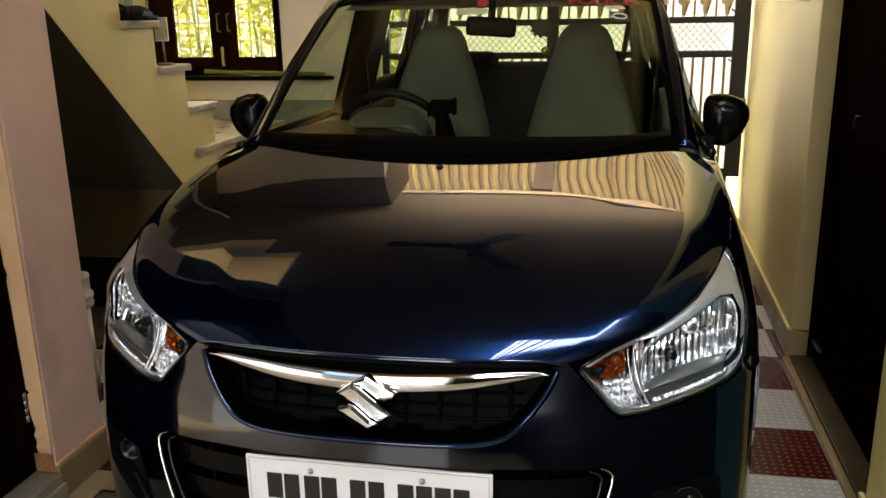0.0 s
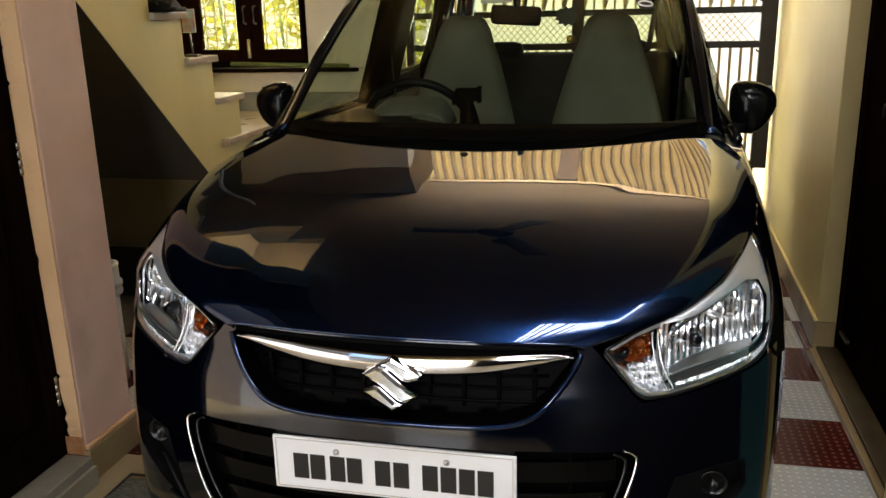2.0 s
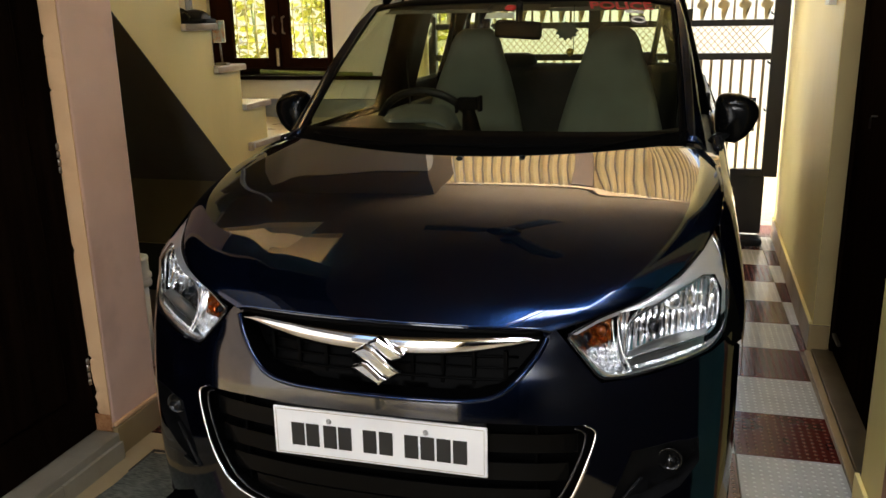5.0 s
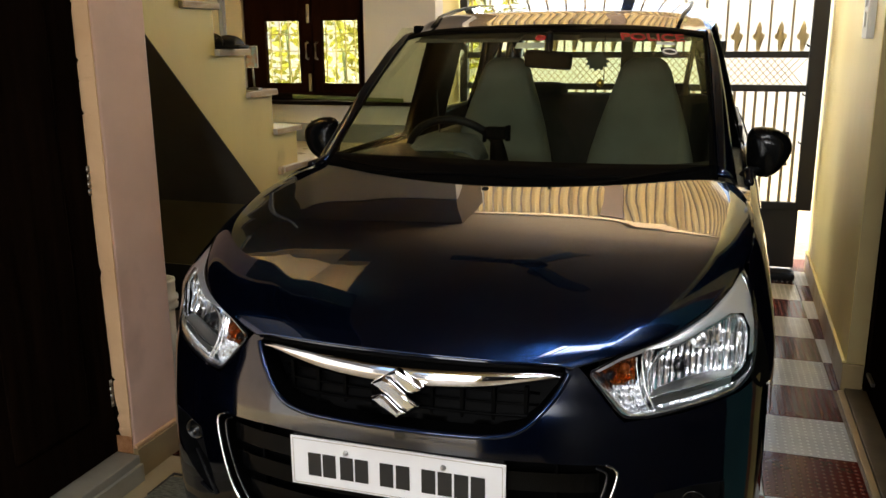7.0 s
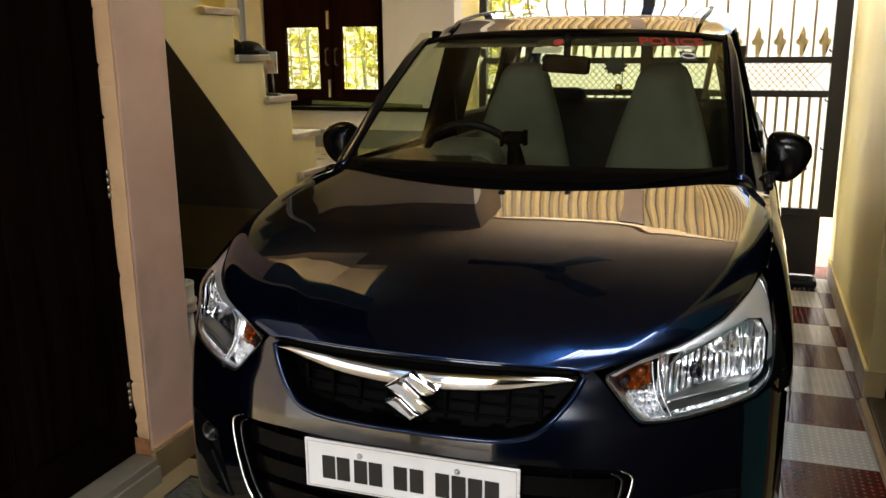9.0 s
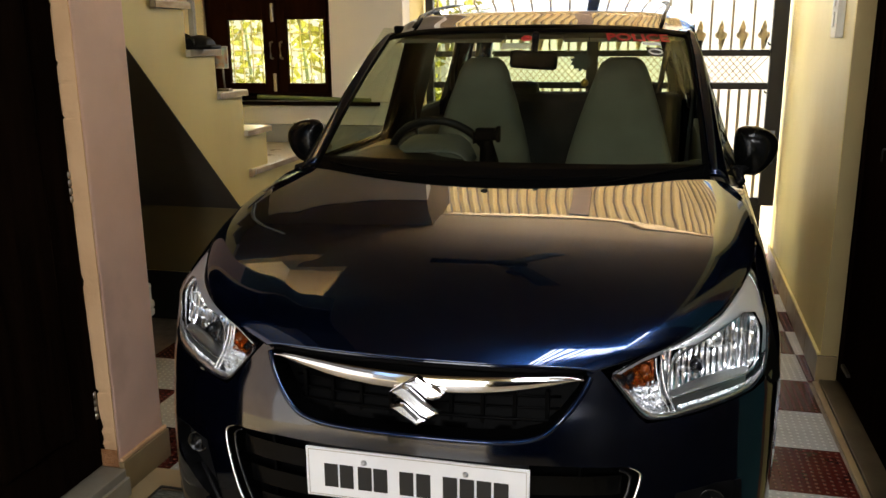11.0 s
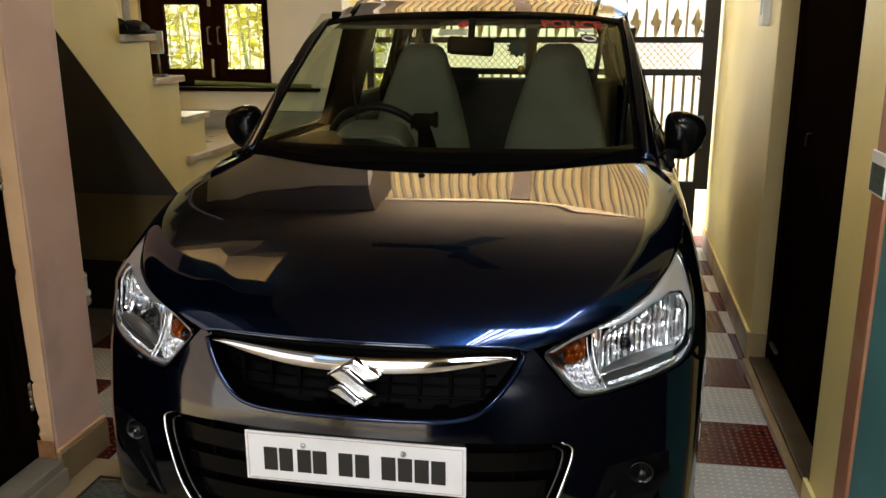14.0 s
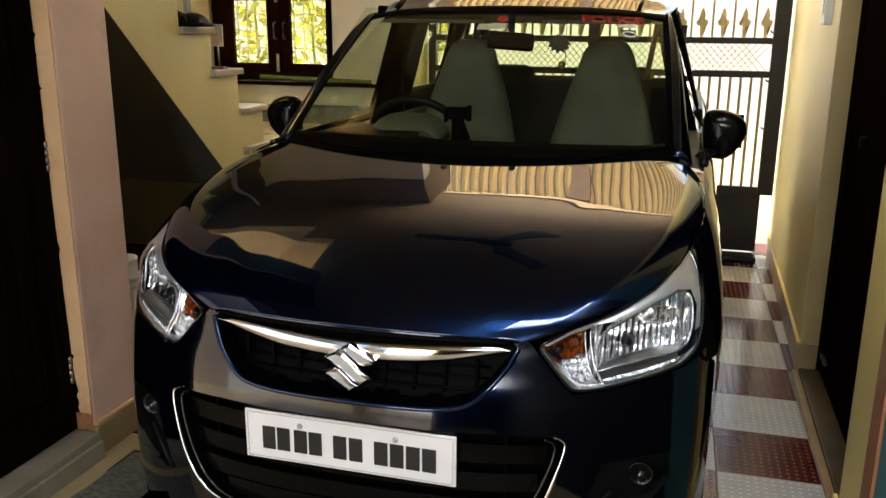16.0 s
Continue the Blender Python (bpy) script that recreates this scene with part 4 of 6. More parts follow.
# upper grille
GRILLEK = mat("deep_black_grille", (0.0006, 0.0006, 0.0006), 0.5, 0.0, Specular_IOR_Level=0.04)
upper = pocket(GRILLE, 0.05, GRILLEK, "upper_grille", car, "gloss black upper grille")
part("rim", tube([front(p[0], p[1], 0.002) for p in curve([(u, z, 0) for u, z in GRILLE[:13]], 70)], 0.006, n=8), PAINT, upper, smooth=True)
part("lip", thicken(grid(lambda a, b: front(-0.335 + 0.67 * a, 0.772 + 0.011 * b, 0.001), 40, 2), 0.004), GRILLEK, upper, smooth=True)
BADGEM = mat("satin_chrome", (0.66, 0.66, 0.67), 0.10, 1.0)
BARM = mat("grey_chrome", (0.60, 0.59, 0.60), 0.07, 1.0)
BAR_T = [(0, 0.761), (0.06, 0.762), (0.137, 0.765), (0.24, 0.769), (0.30, 0.770), (0.329, 0.765)]
BAR_B = [(0, 0.726), (0.06, 0.727), (0.134, 0.7315), (0.19, 0.738), (0.25, 0.748), (0.30, 0.757), (0.329, 0.763)]


def wing(a, b):
    u = -0.329 + 0.658 * a
    t, l = interp(BAR_T, abs(u)), interp(BAR_B, abs(u))
    return front(u, (t + l) / 2, 0.0025 + 0.003 * math.sin(math.pi * b)) + Vector((0, 0.17 * (t - l) * (b - 0.5), (t - l) * (b - 0.5)))


part("chrome_bar", thicken(grid(wing, 80, 8), 0.004), BARM, upper, "curved chrome bar", True)
for k in range(9):
    u = -0.26 + k * 0.065
    if abs(u) > 0.02:
        part("rib", box(u - 0.004, u + 0.004, front(u, 0.7).y + 0.036, front(u, 0.7).y + 0.049, 0.66, 0.735, 0.001), GRILLEK, upper)
for z in (0.672, 0.695, 0.716):
    part("slat", thicken(grid(lambda a, b: front(-0.285 + 0.57 * a, z + 0.005 * b) + Vector((0, 0.040, 0)), 20, 1), 0.006), GRILLEK, upper, smooth=True)

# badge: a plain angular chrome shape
BLADES = (
    [(0.002, 0.762), (0.058, 0.731), (0.056, 0.724), (0.036, 0.717), (0.024, 0.719), (-0.010, 0.743), (-0.0235, 0.7465)],
    [(-0.054, 0.728), (-0.028, 0.744), (-0.012, 0.740), (0.021, 0.716), (0.053, 0.693), (0.030, 0.679), (0.014, 0.684), (-0.018, 0.708)],
    [(-0.053, 0.695), (-0.051, 0.702), (-0.030, 0.709), (-0.020, 0.7065), (0.012, 0.682), (0.026, 0.6765), (0.006, 0.663)],
)
badge = part("badge", box(-0.014, 0.014, 0.050, 0.072, 0.700, 0.724, 0.004), MATTBLACK, car, "angular chrome badge")
for poly in BLADES:
    bm = bmesh.new()

    def at(u, z, d=0.0):
        return Vector((u, 0.047 + (z - 0.712) * 0.22 + d, z))
    rim = [bm.verts.new(at(u, z)) for u, z in poly]
    rear = [bm.verts.new(at(u, z, 0.012)) for u, z in poly]
    for i in range(len(poly)):
        j = (i + 1) % len(poly)
        bm.faces.new((rear[i], rear[j], rim[j], rim[i]))
    top = bm.faces.new(rim)
    bmesh.ops.recalc_face_normals(bm, faces=bm.faces)
    if top.normal.y > 0:
        bmesh.ops.reverse_faces(bm, faces=bm.faces)
    bmesh.ops.inset_individual(bm, faces=[top], thickness=0.0022, depth=0.0028)
    bmesh.ops.inset_individual(bm, faces=[top], thickness=0.0055, depth=0.0040)
    part("blade", bm, BADGEM, badge)

# lower grille
SLATK = varied("grained_grille_plastic", (0.0016, 0.0016, 0.0016), (0.0025, 0.0025, 0.0025), 30, (0.20, 0.28), 0.03, 300)
SLATK.node_tree.nodes["Principled BSDF"].inputs["Specular IOR Level"].default_value = 0.09
lower = pocket(LOWER, 0.06, MATTBLACK, "lower_grille", car, "black lower grille with chrome edge")
side = [(0.20, 0.350), (0.30, 0.361), (0.362, 0.389), (0.405, 0.446), (0.437, 0.533), (0.447, 0.575), (0.441, 0.590), (0.425, 0.598)]
for s in (1, -1):
    c = curve([(s * u, z, 0) for u, z in side], 40)
    part("chrome_edge", tube([front(p[0], p[1], 0.004) for p in c], [0.0012 + 0.0026 * math.sin(math.pi * min(1, (i + 4) / 44)) for i in range(40)]), CHROME, lower, "thin chrome edge strip", True)
    c = curve([(s * (u - 0.016), z + 0.004 if z < 0.5 else z - 0.008, 0) for u, z in side], 40)
    part("inner_edge", tube([front(p[0], p[1], -0.006) for p in c], 0.0032), GLOSSBLACK, lower, smooth=True)
for z, half in ((0.532, 0.412), (0.470, 0.395), (0.415, 0.36), (0.372, 0.30)):
    part("slat", thicken(grid(lambda a, b: front(-half + 2 * half * a, z - 0.003 + 0.040 * b) + Vector((0, 0.030 - 0.002 * b, 0)), 30, 1), 0.006), SLATK, lower)
for u in (-0.33, 0.33):
    part("rib", box(u - 0.003, u + 0.003, front(u, 0.5).y + 0.036, front(u, 0.5).y + 0.058, 0.365, 0.595, 0.001), MATTBLACK, lower)

# fog pockets
FOGM = mat("smoked_lamp_glass", (0.016, 0.016, 0.016), 0.2, 0.6)
for s in (1, -1):
    poly = FOG_R if s > 0 else mirrored(FOG_R)
    fog = pocket(poly, 0.05, BLACKPL, "fog_lamp_housing", car, "black fog lamp housing", 0.9)
    c = front(0.6 * s, 0.477) + Vector((-0.004 * s, 0.036, 0))
    part("fog_lamp", lathe([(0.001, 0.02), (0.016, 0.018), (0.024, 0.004), (0.028, -0.004), (0.024, -0.006), (0.020, 0.004), (0.0, 0.010)], 24, "y", c), FOGM, fog, "small round fog lamp", True)
    part("edge", tube([front(s * u, z, 0.002) for u, z in ((0.54, 0.470), (0.50, 0.42), (0.468, 0.383), (0.49, 0.378), (0.53, 0.384))], 0.004), BLACKPL, fog, smooth=True)
part("lower_lip", thicken(grid(lambda a, b: front(-0.70 + 1.4 * a, 0.12 + 0.075 * b, 0.004 if b > 0.5 else -0.01), 60, 4), 0.005), BLACKPL, car, "black lower lip", True)

# number plate
plate = part("number_plate", box(-0.237, 0.237, 0.034, 0.040, 0.482, 0.594, 0.002), PLATEW, car, "white number plate with black characters")
part("plate_holder", box(-0.232, 0.232, 0.0405, 0.052, 0.487, 0.604, 0.002), BLACKPL, plate)
x = -0.196
for gap in (0, 0.004, 0.010, 0.004, 0.026, 0.006, 0.026, 0.005, 0.005, 0.005):
    x += gap
    part("character_bar", box(x, x + 0.0300, 0.0325, 0.0337, 0.507, 0.560, 0.001), PLATEK, plate)
    x += 0.0300
for a, b, c, d in ((-0.231, 0.231, 0.5885, 0.5895), (-0.231, 0.231, 0.4865, 0.4875)):
    part("border_line", box(a, b, 0.0332, 0.0338, c, d), BRASS, plate)
for a in (-0.231, 0.230):
    part("border_line", box(a, a + 0.001, 0.0332, 0.0338, 0.4875, 0.5885), BRASS, plate)
for u in (-0.108, 0.107):
    part("screw", lathe([(0.0, -0.006), (0.004, -0.005), (0.0065, 0.0)], 12, "y", (u, 0.0335, 0.570)), STEEL, plate, "steel screw", True)

# headlamps
BEZELM = mat("satin_silver_plastic", (0.86, 0.86, 0.88), 0.42, 0.85)
TRAYM = mat("satin_grey_plastic", (0.50, 0.51, 0.50), 0.30, 0.95)
for s in (1, -1):
    poly = eased(LENS_R) if s > 0 else eased(mirrored(LENS_R))
    lamp = part("headlamp", panel(dense(poly, 0.012), [], lambda u, z: front(u, z, 0.004), 0.02), LENS, car, "clear headlamp with chrome reflector and amber indicator", True)
    lamp.visible_shadow = False
    part("rim", tube(loop3(dense(poly, 0.012), -0.001), 0.0028, True, 6), GLOSSBLACK, lamp, "black seal round the lens", True)

    def back(u, z, d):
        return front(u, z) + Vector((0, d, 0))

    def side_of(q):
        return q if s > 0 else mirrored(q)
    cu, cz = 0.56, 0.775
    inner = [(cu + (u - cu) * 0.985, cz + (z - cz) * 0.975) for u, z in eased(LENS_R)]
    bm = bmesh.new()
    P = dense(inner, 0.02)
    r0 = [bm.verts.new(front(s * u, z, -0.003)) for u, z in P]
    rm = [bm.verts.new(back(s * (cu + (u - cu) * 0.972), cz + (z - cz) * 0.945, 0.012)) for u, z in P]
    r1 = [bm.verts.new(back(s * (cu + (u - cu) * 0.962), cz + (z - cz) * 0.925, 0.060)) for u, z in P]
    for A, B in ((r0, rm), (rm, r1)):
        for i in range(len(P)):
            j = (i + 1) % len(P)
            bm.faces.new((A[i], A[j], B[j], B[i]))
    part("bezel", bm, REFLECTOR, lamp, "bright chrome lamp bezel", True)
    part("housing", panel(P if s > 0 else mirrored(P), [], lambda u, z: back(u, z, 0.085), 0.03), GLOSSBLACK, lamp, "dark lamp housing", True)
    # fluted bowl of the main beam
    main = [(0.492, 0.724), (0.497, 0.785), (0.545, 0.809), (0.6, 0.832), (0.644, 0.846), (0.666, 0.841), (0.679, 0.816), (0.679, 0.757), (0.665, 0.732), (0.55, 0.713), (0.502, 0.712)]

    def bowl(u, z):
        a = abs(u)
        r2 = ((a - 0.575) / 0.105) ** 2 + ((z - 0.770) / 0.085) ** 2
        k = (a - 0.45) / (0.0125 if a < 0.63 else 0.018)
        flute = 0.007 * abs(math.sin(math.pi * k))
        step = 0.008 * ((z / (0.030 if int(k) % 2 else 0.038) + 0.37 * int(k)) % 1.0)
        w = front(u, z).y + 0.066 - 0.040 * min(r2, 1.25) + flute + step * (0.25 if a < 0.63 else 0.9)
        return Vector((u, w, z))
    part("reflector", panel(dense(rounded(side_of(main)), 0.008), [], bowl, 0.0042), REFLECTOR, lamp, "fluted chrome reflector", False)
    ring = dense(rounded(side_of(main)), 0.012)
    part("reflector_edge", tube([back(u, z, 0.020) for u, z in ring], 0.0030, True, 6), SILVER, lamp, smooth=True)
    for k, (off, rad) in enumerate(((0.0, 0.003), (0.011, 0.0022))):
        arc = curve([(0.478 - off, 0.792, 0), (0.482 - off, 0.76, 0), (0.492 - off, 0.725, 0), (0.512 - off, 0.690, 0)], 14)
        part("arc", tube([back(s * p[0], p[1], 0.014) for p in arc], rad, n=6), SILVER, lamp, "curved chrome rib", True)
    c = back(s * 0.548, 0.763, 0.036)
    part("bulb_cap", lathe([(0.0, -0.020), (0.011, -0.019), (0.0125, -0.004), (0.009, 0.03)], 20, "y", c), GLOSSBLACK, lamp, "black bulb cap", True)
    c = back(s * 0.582, 0.813, 0.034)
    part("position_lamp", lathe([(0.0, 0.022), (0.010, 0.014), (0.017, -0.006), (0.0195, -0.008), (0.0195, 0.012)], 22, "y", c), REFLECTOR, lamp, "small round lamp cup", True)
    # shelf under the bowl, pointed at both ends
    def shelf(a, b):
        u = 0.497 + 0.162 * a
        hump = 0.011 * math.sin(math.pi * a) ** 0.8
        return back(s * u, 0.716 + 0.02 * a + hump * b, 0.010 + 0.035 * b)
    part("divider", thicken(grid(shelf, 20, 3), 0.002), TRAYM, lamp, "satin shelf across the reflector", True)
    part("shelf_edge", tube([shelf(k / 12, 0) for k in range(13)], 0.0016, n=6), CHROME, lamp, smooth=True)
    part("lower_tray", grid(lambda a, b: back(s * (0.5 + 0.152 * a), 0.715 + 0.02 * a - 0.018 * b, 0.014 + 0.006 * b), 14, 2), TRAYM, lamp, "satin grey lower tray", True)
    teeth = side_of([(0.5, 0.696), (0.657, 0.719), (0.657, 0.711), (0.504, 0.688)])
    part("lower_flutes", panel(dense(teeth, 0.004), [], lambda u, z: back(u, z, 0.014 + 0.010 * abs(math.sin(u * 300))), 0.003), REFLECTOR, lamp, "row of small chrome flutes", False)
    # indicator and the clear corner below it
    amb = side_of([(0.400, 0.764), (0.44, 0.784), (0.462, 0.792), (0.466, 0.748), (0.424, 0.738)])
    part("indicator", panel(dense(amb, 0.008), [], lambda u, z: back(u, z, 0.028 + 0.010 * math.sin(u * 330) * math.cos(z * 240)), 0.0045), AMBER, lamp, "brownish amber indicator", False)
    c = back(s * 0.418, 0.757, 0.016)
    part("indicator_bulb", lathe([(0.0, -0.005), (0.007, -0.003), (0.010, 0.014)], 16, "y", c), GLOSSBLACK, lamp, "dark bulb cap", True)
    c = back(s * 0.446, 0.771, 0.014)
    part("indicator_bulb", lathe([(0.0, -0.006), (0.009, -0.003), (0.0125, 0.016)], 16, "y", c), mat("dark_amber_glass", (0.20, 0.045, 0.008), 0.08, 0.2), lamp, "dark amber bulb", True)
    low = side_of([(0.422, 0.738), (0.474, 0.747), (0.49, 0.707), (0.482, 0.694), (0.462, 0.692), (0.447, 0.7)])
    part("corner_reflector", panel(dense(low, 0.006), [], lambda u, z: back(u, z, 0.022 + 0.009 * abs(math.sin((u + 0.5 * z) * 420)) + 0.004 * math.sin(z * 500)), 0.004), REFLECTOR, lamp, "faceted clear corner", False)
    ribs = side_of([(0.462, 0.702), (0.476, 0.752), (0.476, 0.800), (0.500, 0.810), (0.497, 0.770), (0.499, 0.725), (0.506, 0.702), (0.484, 0.694)])
    part("rib_panel", panel(dense(ribs, 0.005), [], lambda u, z: back(u, z, 0.034 + 0.007 * abs(math.sin(u * 260))), 0.004), REFLECTOR, lamp, "clear ribbed strip beside the indicator", False)
    inner_top = side_of([(0.386, 0.771), (0.443, 0.800), (0.480, 0.813), (0.480, 0.803), (0.44, 0.790), (0.400, 0.769)])
    part("upper_bezel", panel(dense(inner_top, 0.006), [], lambda u, z: back(u, z, 0.008), 0.006), BEZELM, lamp, "satin silver strip along the lamp's upper edge", True)
    LEDGE = [(0.38, 0.769), (0.443, 0.803), (0.53, 0.832), (0.598, 0.861), (0.648, 0.895), (0.664, 0.912), (0.70, 0.93)]

    def ledge(u, z):
        """The strip under the upper edge leans back, so that it looks up."""
        return back(u, z, 0.012 + 0.95 * max(-0.013, z - interp(LEDGE, abs(u))))
    top = side_of([(0.478, 0.808), (0.53, 0.827), (0.598, 0.856), (0.645, 0.888), (0.662, 0.905), (0.683, 0.869), (0.692, 0.83), (0.694, 0.774), (0.685, 0.769), (0.685, 0.821), (0.67, 0.847), (0.644, 0.852), (0.6, 0.839), (0.545, 0.817)])
    part("upper_bezel", panel(dense(top, 0.01), [], ledge, 0.006), BEZELM, lamp, "satin silver strip along the lamp's upper edge", True)

# bonnet
EDGE = curve([(0.347, 0.116, 0.779), (0.443, 0.156, 0.808), (0.53, 0.222, 0.834), (0.598, 0.315, 0.862), (0.648, 0.428, 0.898), (0.672, 0.52, 0.922), (0.688, 0.66, 0.950), (0.688, 0.80, 0.977), (0.672, 0.92, 0.998), (0.645, 1.01, 1.014)], 61)
MIDL = curve([(0, 0.086, 0.786), (0, 0.135, 0.824), (0, 0.205, 0.863), (0, 0.285, 0.900), (0, 0.370, 0.932), (0, 0.455, 0.9555), (0, 0.545, 0.9746), (0, 0.635, 0.9914), (0, 0.715, 1.0055), (0, 0.785, 1.0178)], 61)


def bonnet_at(a, b):
    s = 2 * a - 1
    x = b * 60
    j = min(int(x), 59)
    f = x - j
    e, c = EDGE[j].lerp(EDGE[j + 1], f), MIDL[j].lerp(MIDL[j + 1], f)
    k = abs(s)
    w = c.y + (e.y - c.y) * k ** 2
    z = c.z + (e.z - c.z) * (0.16 * k ** 2 + 0.84 * k ** 20)
    # shoulder that swells a little inside the edge, strongest towards the nose
    z += 0.0013 * math.sin(math.pi * min(1, b * 1.3)) * math.exp(-((k - 0.72) / 0.16) ** 2) * (1 - b)
    # pressed ridge that runs from the windscreen corner towards the grille
    z += 0.0013 * math.exp(-((k - 0.63) / 0.07) ** 2) * math.sin(math.pi * min(1, b * 1.15 + 0.05))
    # the sides climb a little faster than the crown towards the windscreen
    z += 0.0165 * (max(0, b - 0.5) / 0.5) ** 1.5 * (min(k, 0.78) / 0.78) ** 1.7 * (1 - max(0, (k - 0.8) / 0.2) ** 3)
    return Vector((s * e.x, w, z))


bonnet = part("bonnet", thicken(grid(bonnet_at, 128, 72), -0.004), PAINT, car, smooth=True)
part("washer_nozzle", lathe([(0.011, -0.004), (0.011, 0.004), (0.006, 0.009), (0.0, 0.009)], 14, at=bonnet_at(0.5, 0.955)), BLACKPL, bonnet, "small black washer nozzle", True)

MIRRORK = varied("satin_black_plastic", (0.002, 0.002, 0.002), (0.003, 0.003, 0.003), 20, (0.14, 0.20), 0.01, 200)
MIRRORK.node_tree.nodes["Principled BSDF"].inputs["Specular IOR Level"].default_value = 0.16

# wings and flanks
BELT = [(0.40, 0.86), (0.52, 0.918), (0.66, 0.946), (0.80, 0.973), (0.92, 0.994), (1.01, 1.008), (1.5, 1.012), (2.4, 1.03), (3.2, 1.06), (3.5, 1.06)]
BELTU = [(0.40, 0.686), (0.52, 0.680), (0.66, 0.694), (0.80, 0.694), (0.92, 0.690), (1.01, 0.690), (1.5, 0.715), (2.4, 0.715), (3.2, 0.68), (3.5, 0.60)]
FULL = [(0.40, 0.740), (0.55, 0.755), (0.8, 0.758), (1.6, 0.758), (2.6, 0.756), (3.2, 0.72), (3.5, 0.62)]
for s in (1, -1):
    def flank(a, b):
        w = 0.40 + 3.10 * a
        z1, z0 = interp(BELT, w), 0.22
        u1, uf = interp(BELTU, w), interp(FULL, w)
        z = z1 + (z0 - z1) * b
        if b < 0.35:
            f = b / 0.35
            u = u1 + (uf - u1) * math.sin(f * math.pi / 2) ** 0.8
        else:
            f = (b - 0.35) / 0.65
            u = uf - 0.035 * f ** 3
        return Vector((s * u, w, z))
    bm = grid(flank, 124, 26)
    cut = []
    for f in bm.faces:
        c = f.calc_center_median()
        if any(math.hypot(c.y - wc, c.z - 0.30) < 0.315 for wc in (0.72, 3.00)):
            cut.append(f)
    bmesh.ops.delete(bm, geom=cut, context="FACES")
    part("body_side", bm, PAINT, car, smooth=True)
    for wc in (0.72, 3.00):
        wheel = part("wheel", lathe([(0.17, -0.085), (0.255, -0.085), (0.278, -0.065), (0.283, 0.0), (0.278, 0.065), (0.255, 0.085), (0.17, 0.085)], 40, "x", (s * 0.655, wc, 0.283)), TYRE, car, "black rubber tyre", True)
        part("rim", lathe([(0.0, s * 0.05), (0.05, s * 0.065), (0.15, s * 0.05), (0.168, s * 0.08), (0.172, s * 0.084)], 32, "x", (s * 0.655, wc, 0.283)), STEEL, wheel, "silver wheel rim", True)
        part("arch", grid(lambda a, b: (s * (0.45 + 0.285 * b), wc + 0.325 * math.cos(math.pi * a), 0.30 + 0.325 * math.sin(math.pi * a)), 20, 1), MATTBLACK, wheel, "black wheel arch liner", True)
    # filler between bonnet edge and flank
    def strip(a, b):
        w = 0.52 + 0.49 * a
        e = min(EDGE, key=lambda p: abs(p.y - w))
        p = Vector((s * (e.x + 0.003), w, e.z - 0.003))
        q = Vector((s * interp(BELTU, w), w, interp(BELT, w)))
        return p.lerp(q, b)
    part("wing_top", grid(strip, 30, 2), PAINT, car, smooth=True)

    # strip that closes the wing against the lamp's outer edge
    def wing_front(a, b):
        z = 0.69 + 0.168 * b
        p = front(s * interp([(0.69, 0.715), (0.73, 0.690), (0.772, 0.697), (0.829, 0.695), (0.869, 0.687)], z), z)
        z1 = interp(BELT, 0.40)
        return p.lerp(flank(0, (z1 - z) / (z1 - 0.22)), a)
    part("wing_front", grid(wing_front, 6, 16), MATTBLACK, car, smooth=True)
part("underside", box(-0.66, 0.66, 0.15, 3.45, 0.17, 0.20), MATTBLACK, car)
part("engine_bay", box(-0.40, 0.40, 0.42, 0.95, 0.21, 0.66), MATTBLACK, car)

# cowl, windscreen, roof and pillars
WS_L = curve([(0, 0.83, 1.012), (0.3, 0.865, 1.016), (0.5, 0.95, 1.026), (0.60, 1.04, 1.040)], 25)
WS_T = curve([(0, 1.535, 1.452), (0.25, 1.55, 1.450), (0.42, 1.59, 1.443), (0.535, 1.655, 1.425)], 25)


def screen_at(a, b, out=0.0):
    s = 2 * a - 1
    k = abs(s) * 24
    j = min(int(k), 23)
    lo, hi = WS_L[j].lerp(WS_L[j + 1], k - j), WS_T[j].lerp(WS_T[j + 1], k - j)
    p = lo.lerp(hi, b)
    p = Vector((math.copysign(p.x, s) if s else 0, p.y, p.z))
    bulge = 0.012 * math.sin(math.pi * b)
    n = Vector((0, -0.55, 0.83))
    return p + n * (bulge + out)


ws = part("windscreen", grid(screen_at, 48, 20), GLASS, car, "clear slightly green windscreen", True)
ws.visible_shadow = False
part("top_band", thicken(grid(lambda a, b: screen_at(0.01 + 0.98 * a, 0.955 + 0.05 * b, 0.003), 40, 2), 0.002), MATTBLACK, ws, "black band along the glass edge", True)
part("bottom_band", thicken(grid(lambda a, b: screen_at(a, -0.02 + (0.06 + 0.085 * (1 - (2 * a - 1) ** 2)) * b, 0.003), 48, 4), 0.002), MATTBLACK, ws, "black band along the glass edge", True)
for s in (0, 1):
    part("side_band", thicken(grid(lambda a, b: screen_at(abs(s - (0.022 + 0.03 * (1 - b) ** 3) * a), b, 0.003), 3, 20), 0.002), MATTBLACK, ws, "black band along the glass edge", True)


def cowl(a, b):
    s = 2 * a - 1
    r = bonnet_at(0.5 + 0.5 * s * 0.93, 1.0) + Vector((0, 0.008, -0.008))
    g = screen_at(a, 0.0)
    return r.lerp(g, b) + Vector((0, 0, -0.012 * math.sin(math.pi * b)))


part("cowl", grid(cowl, 48, 5), MATTBLACK, car, "black plastic cowl under the windscreen", True)
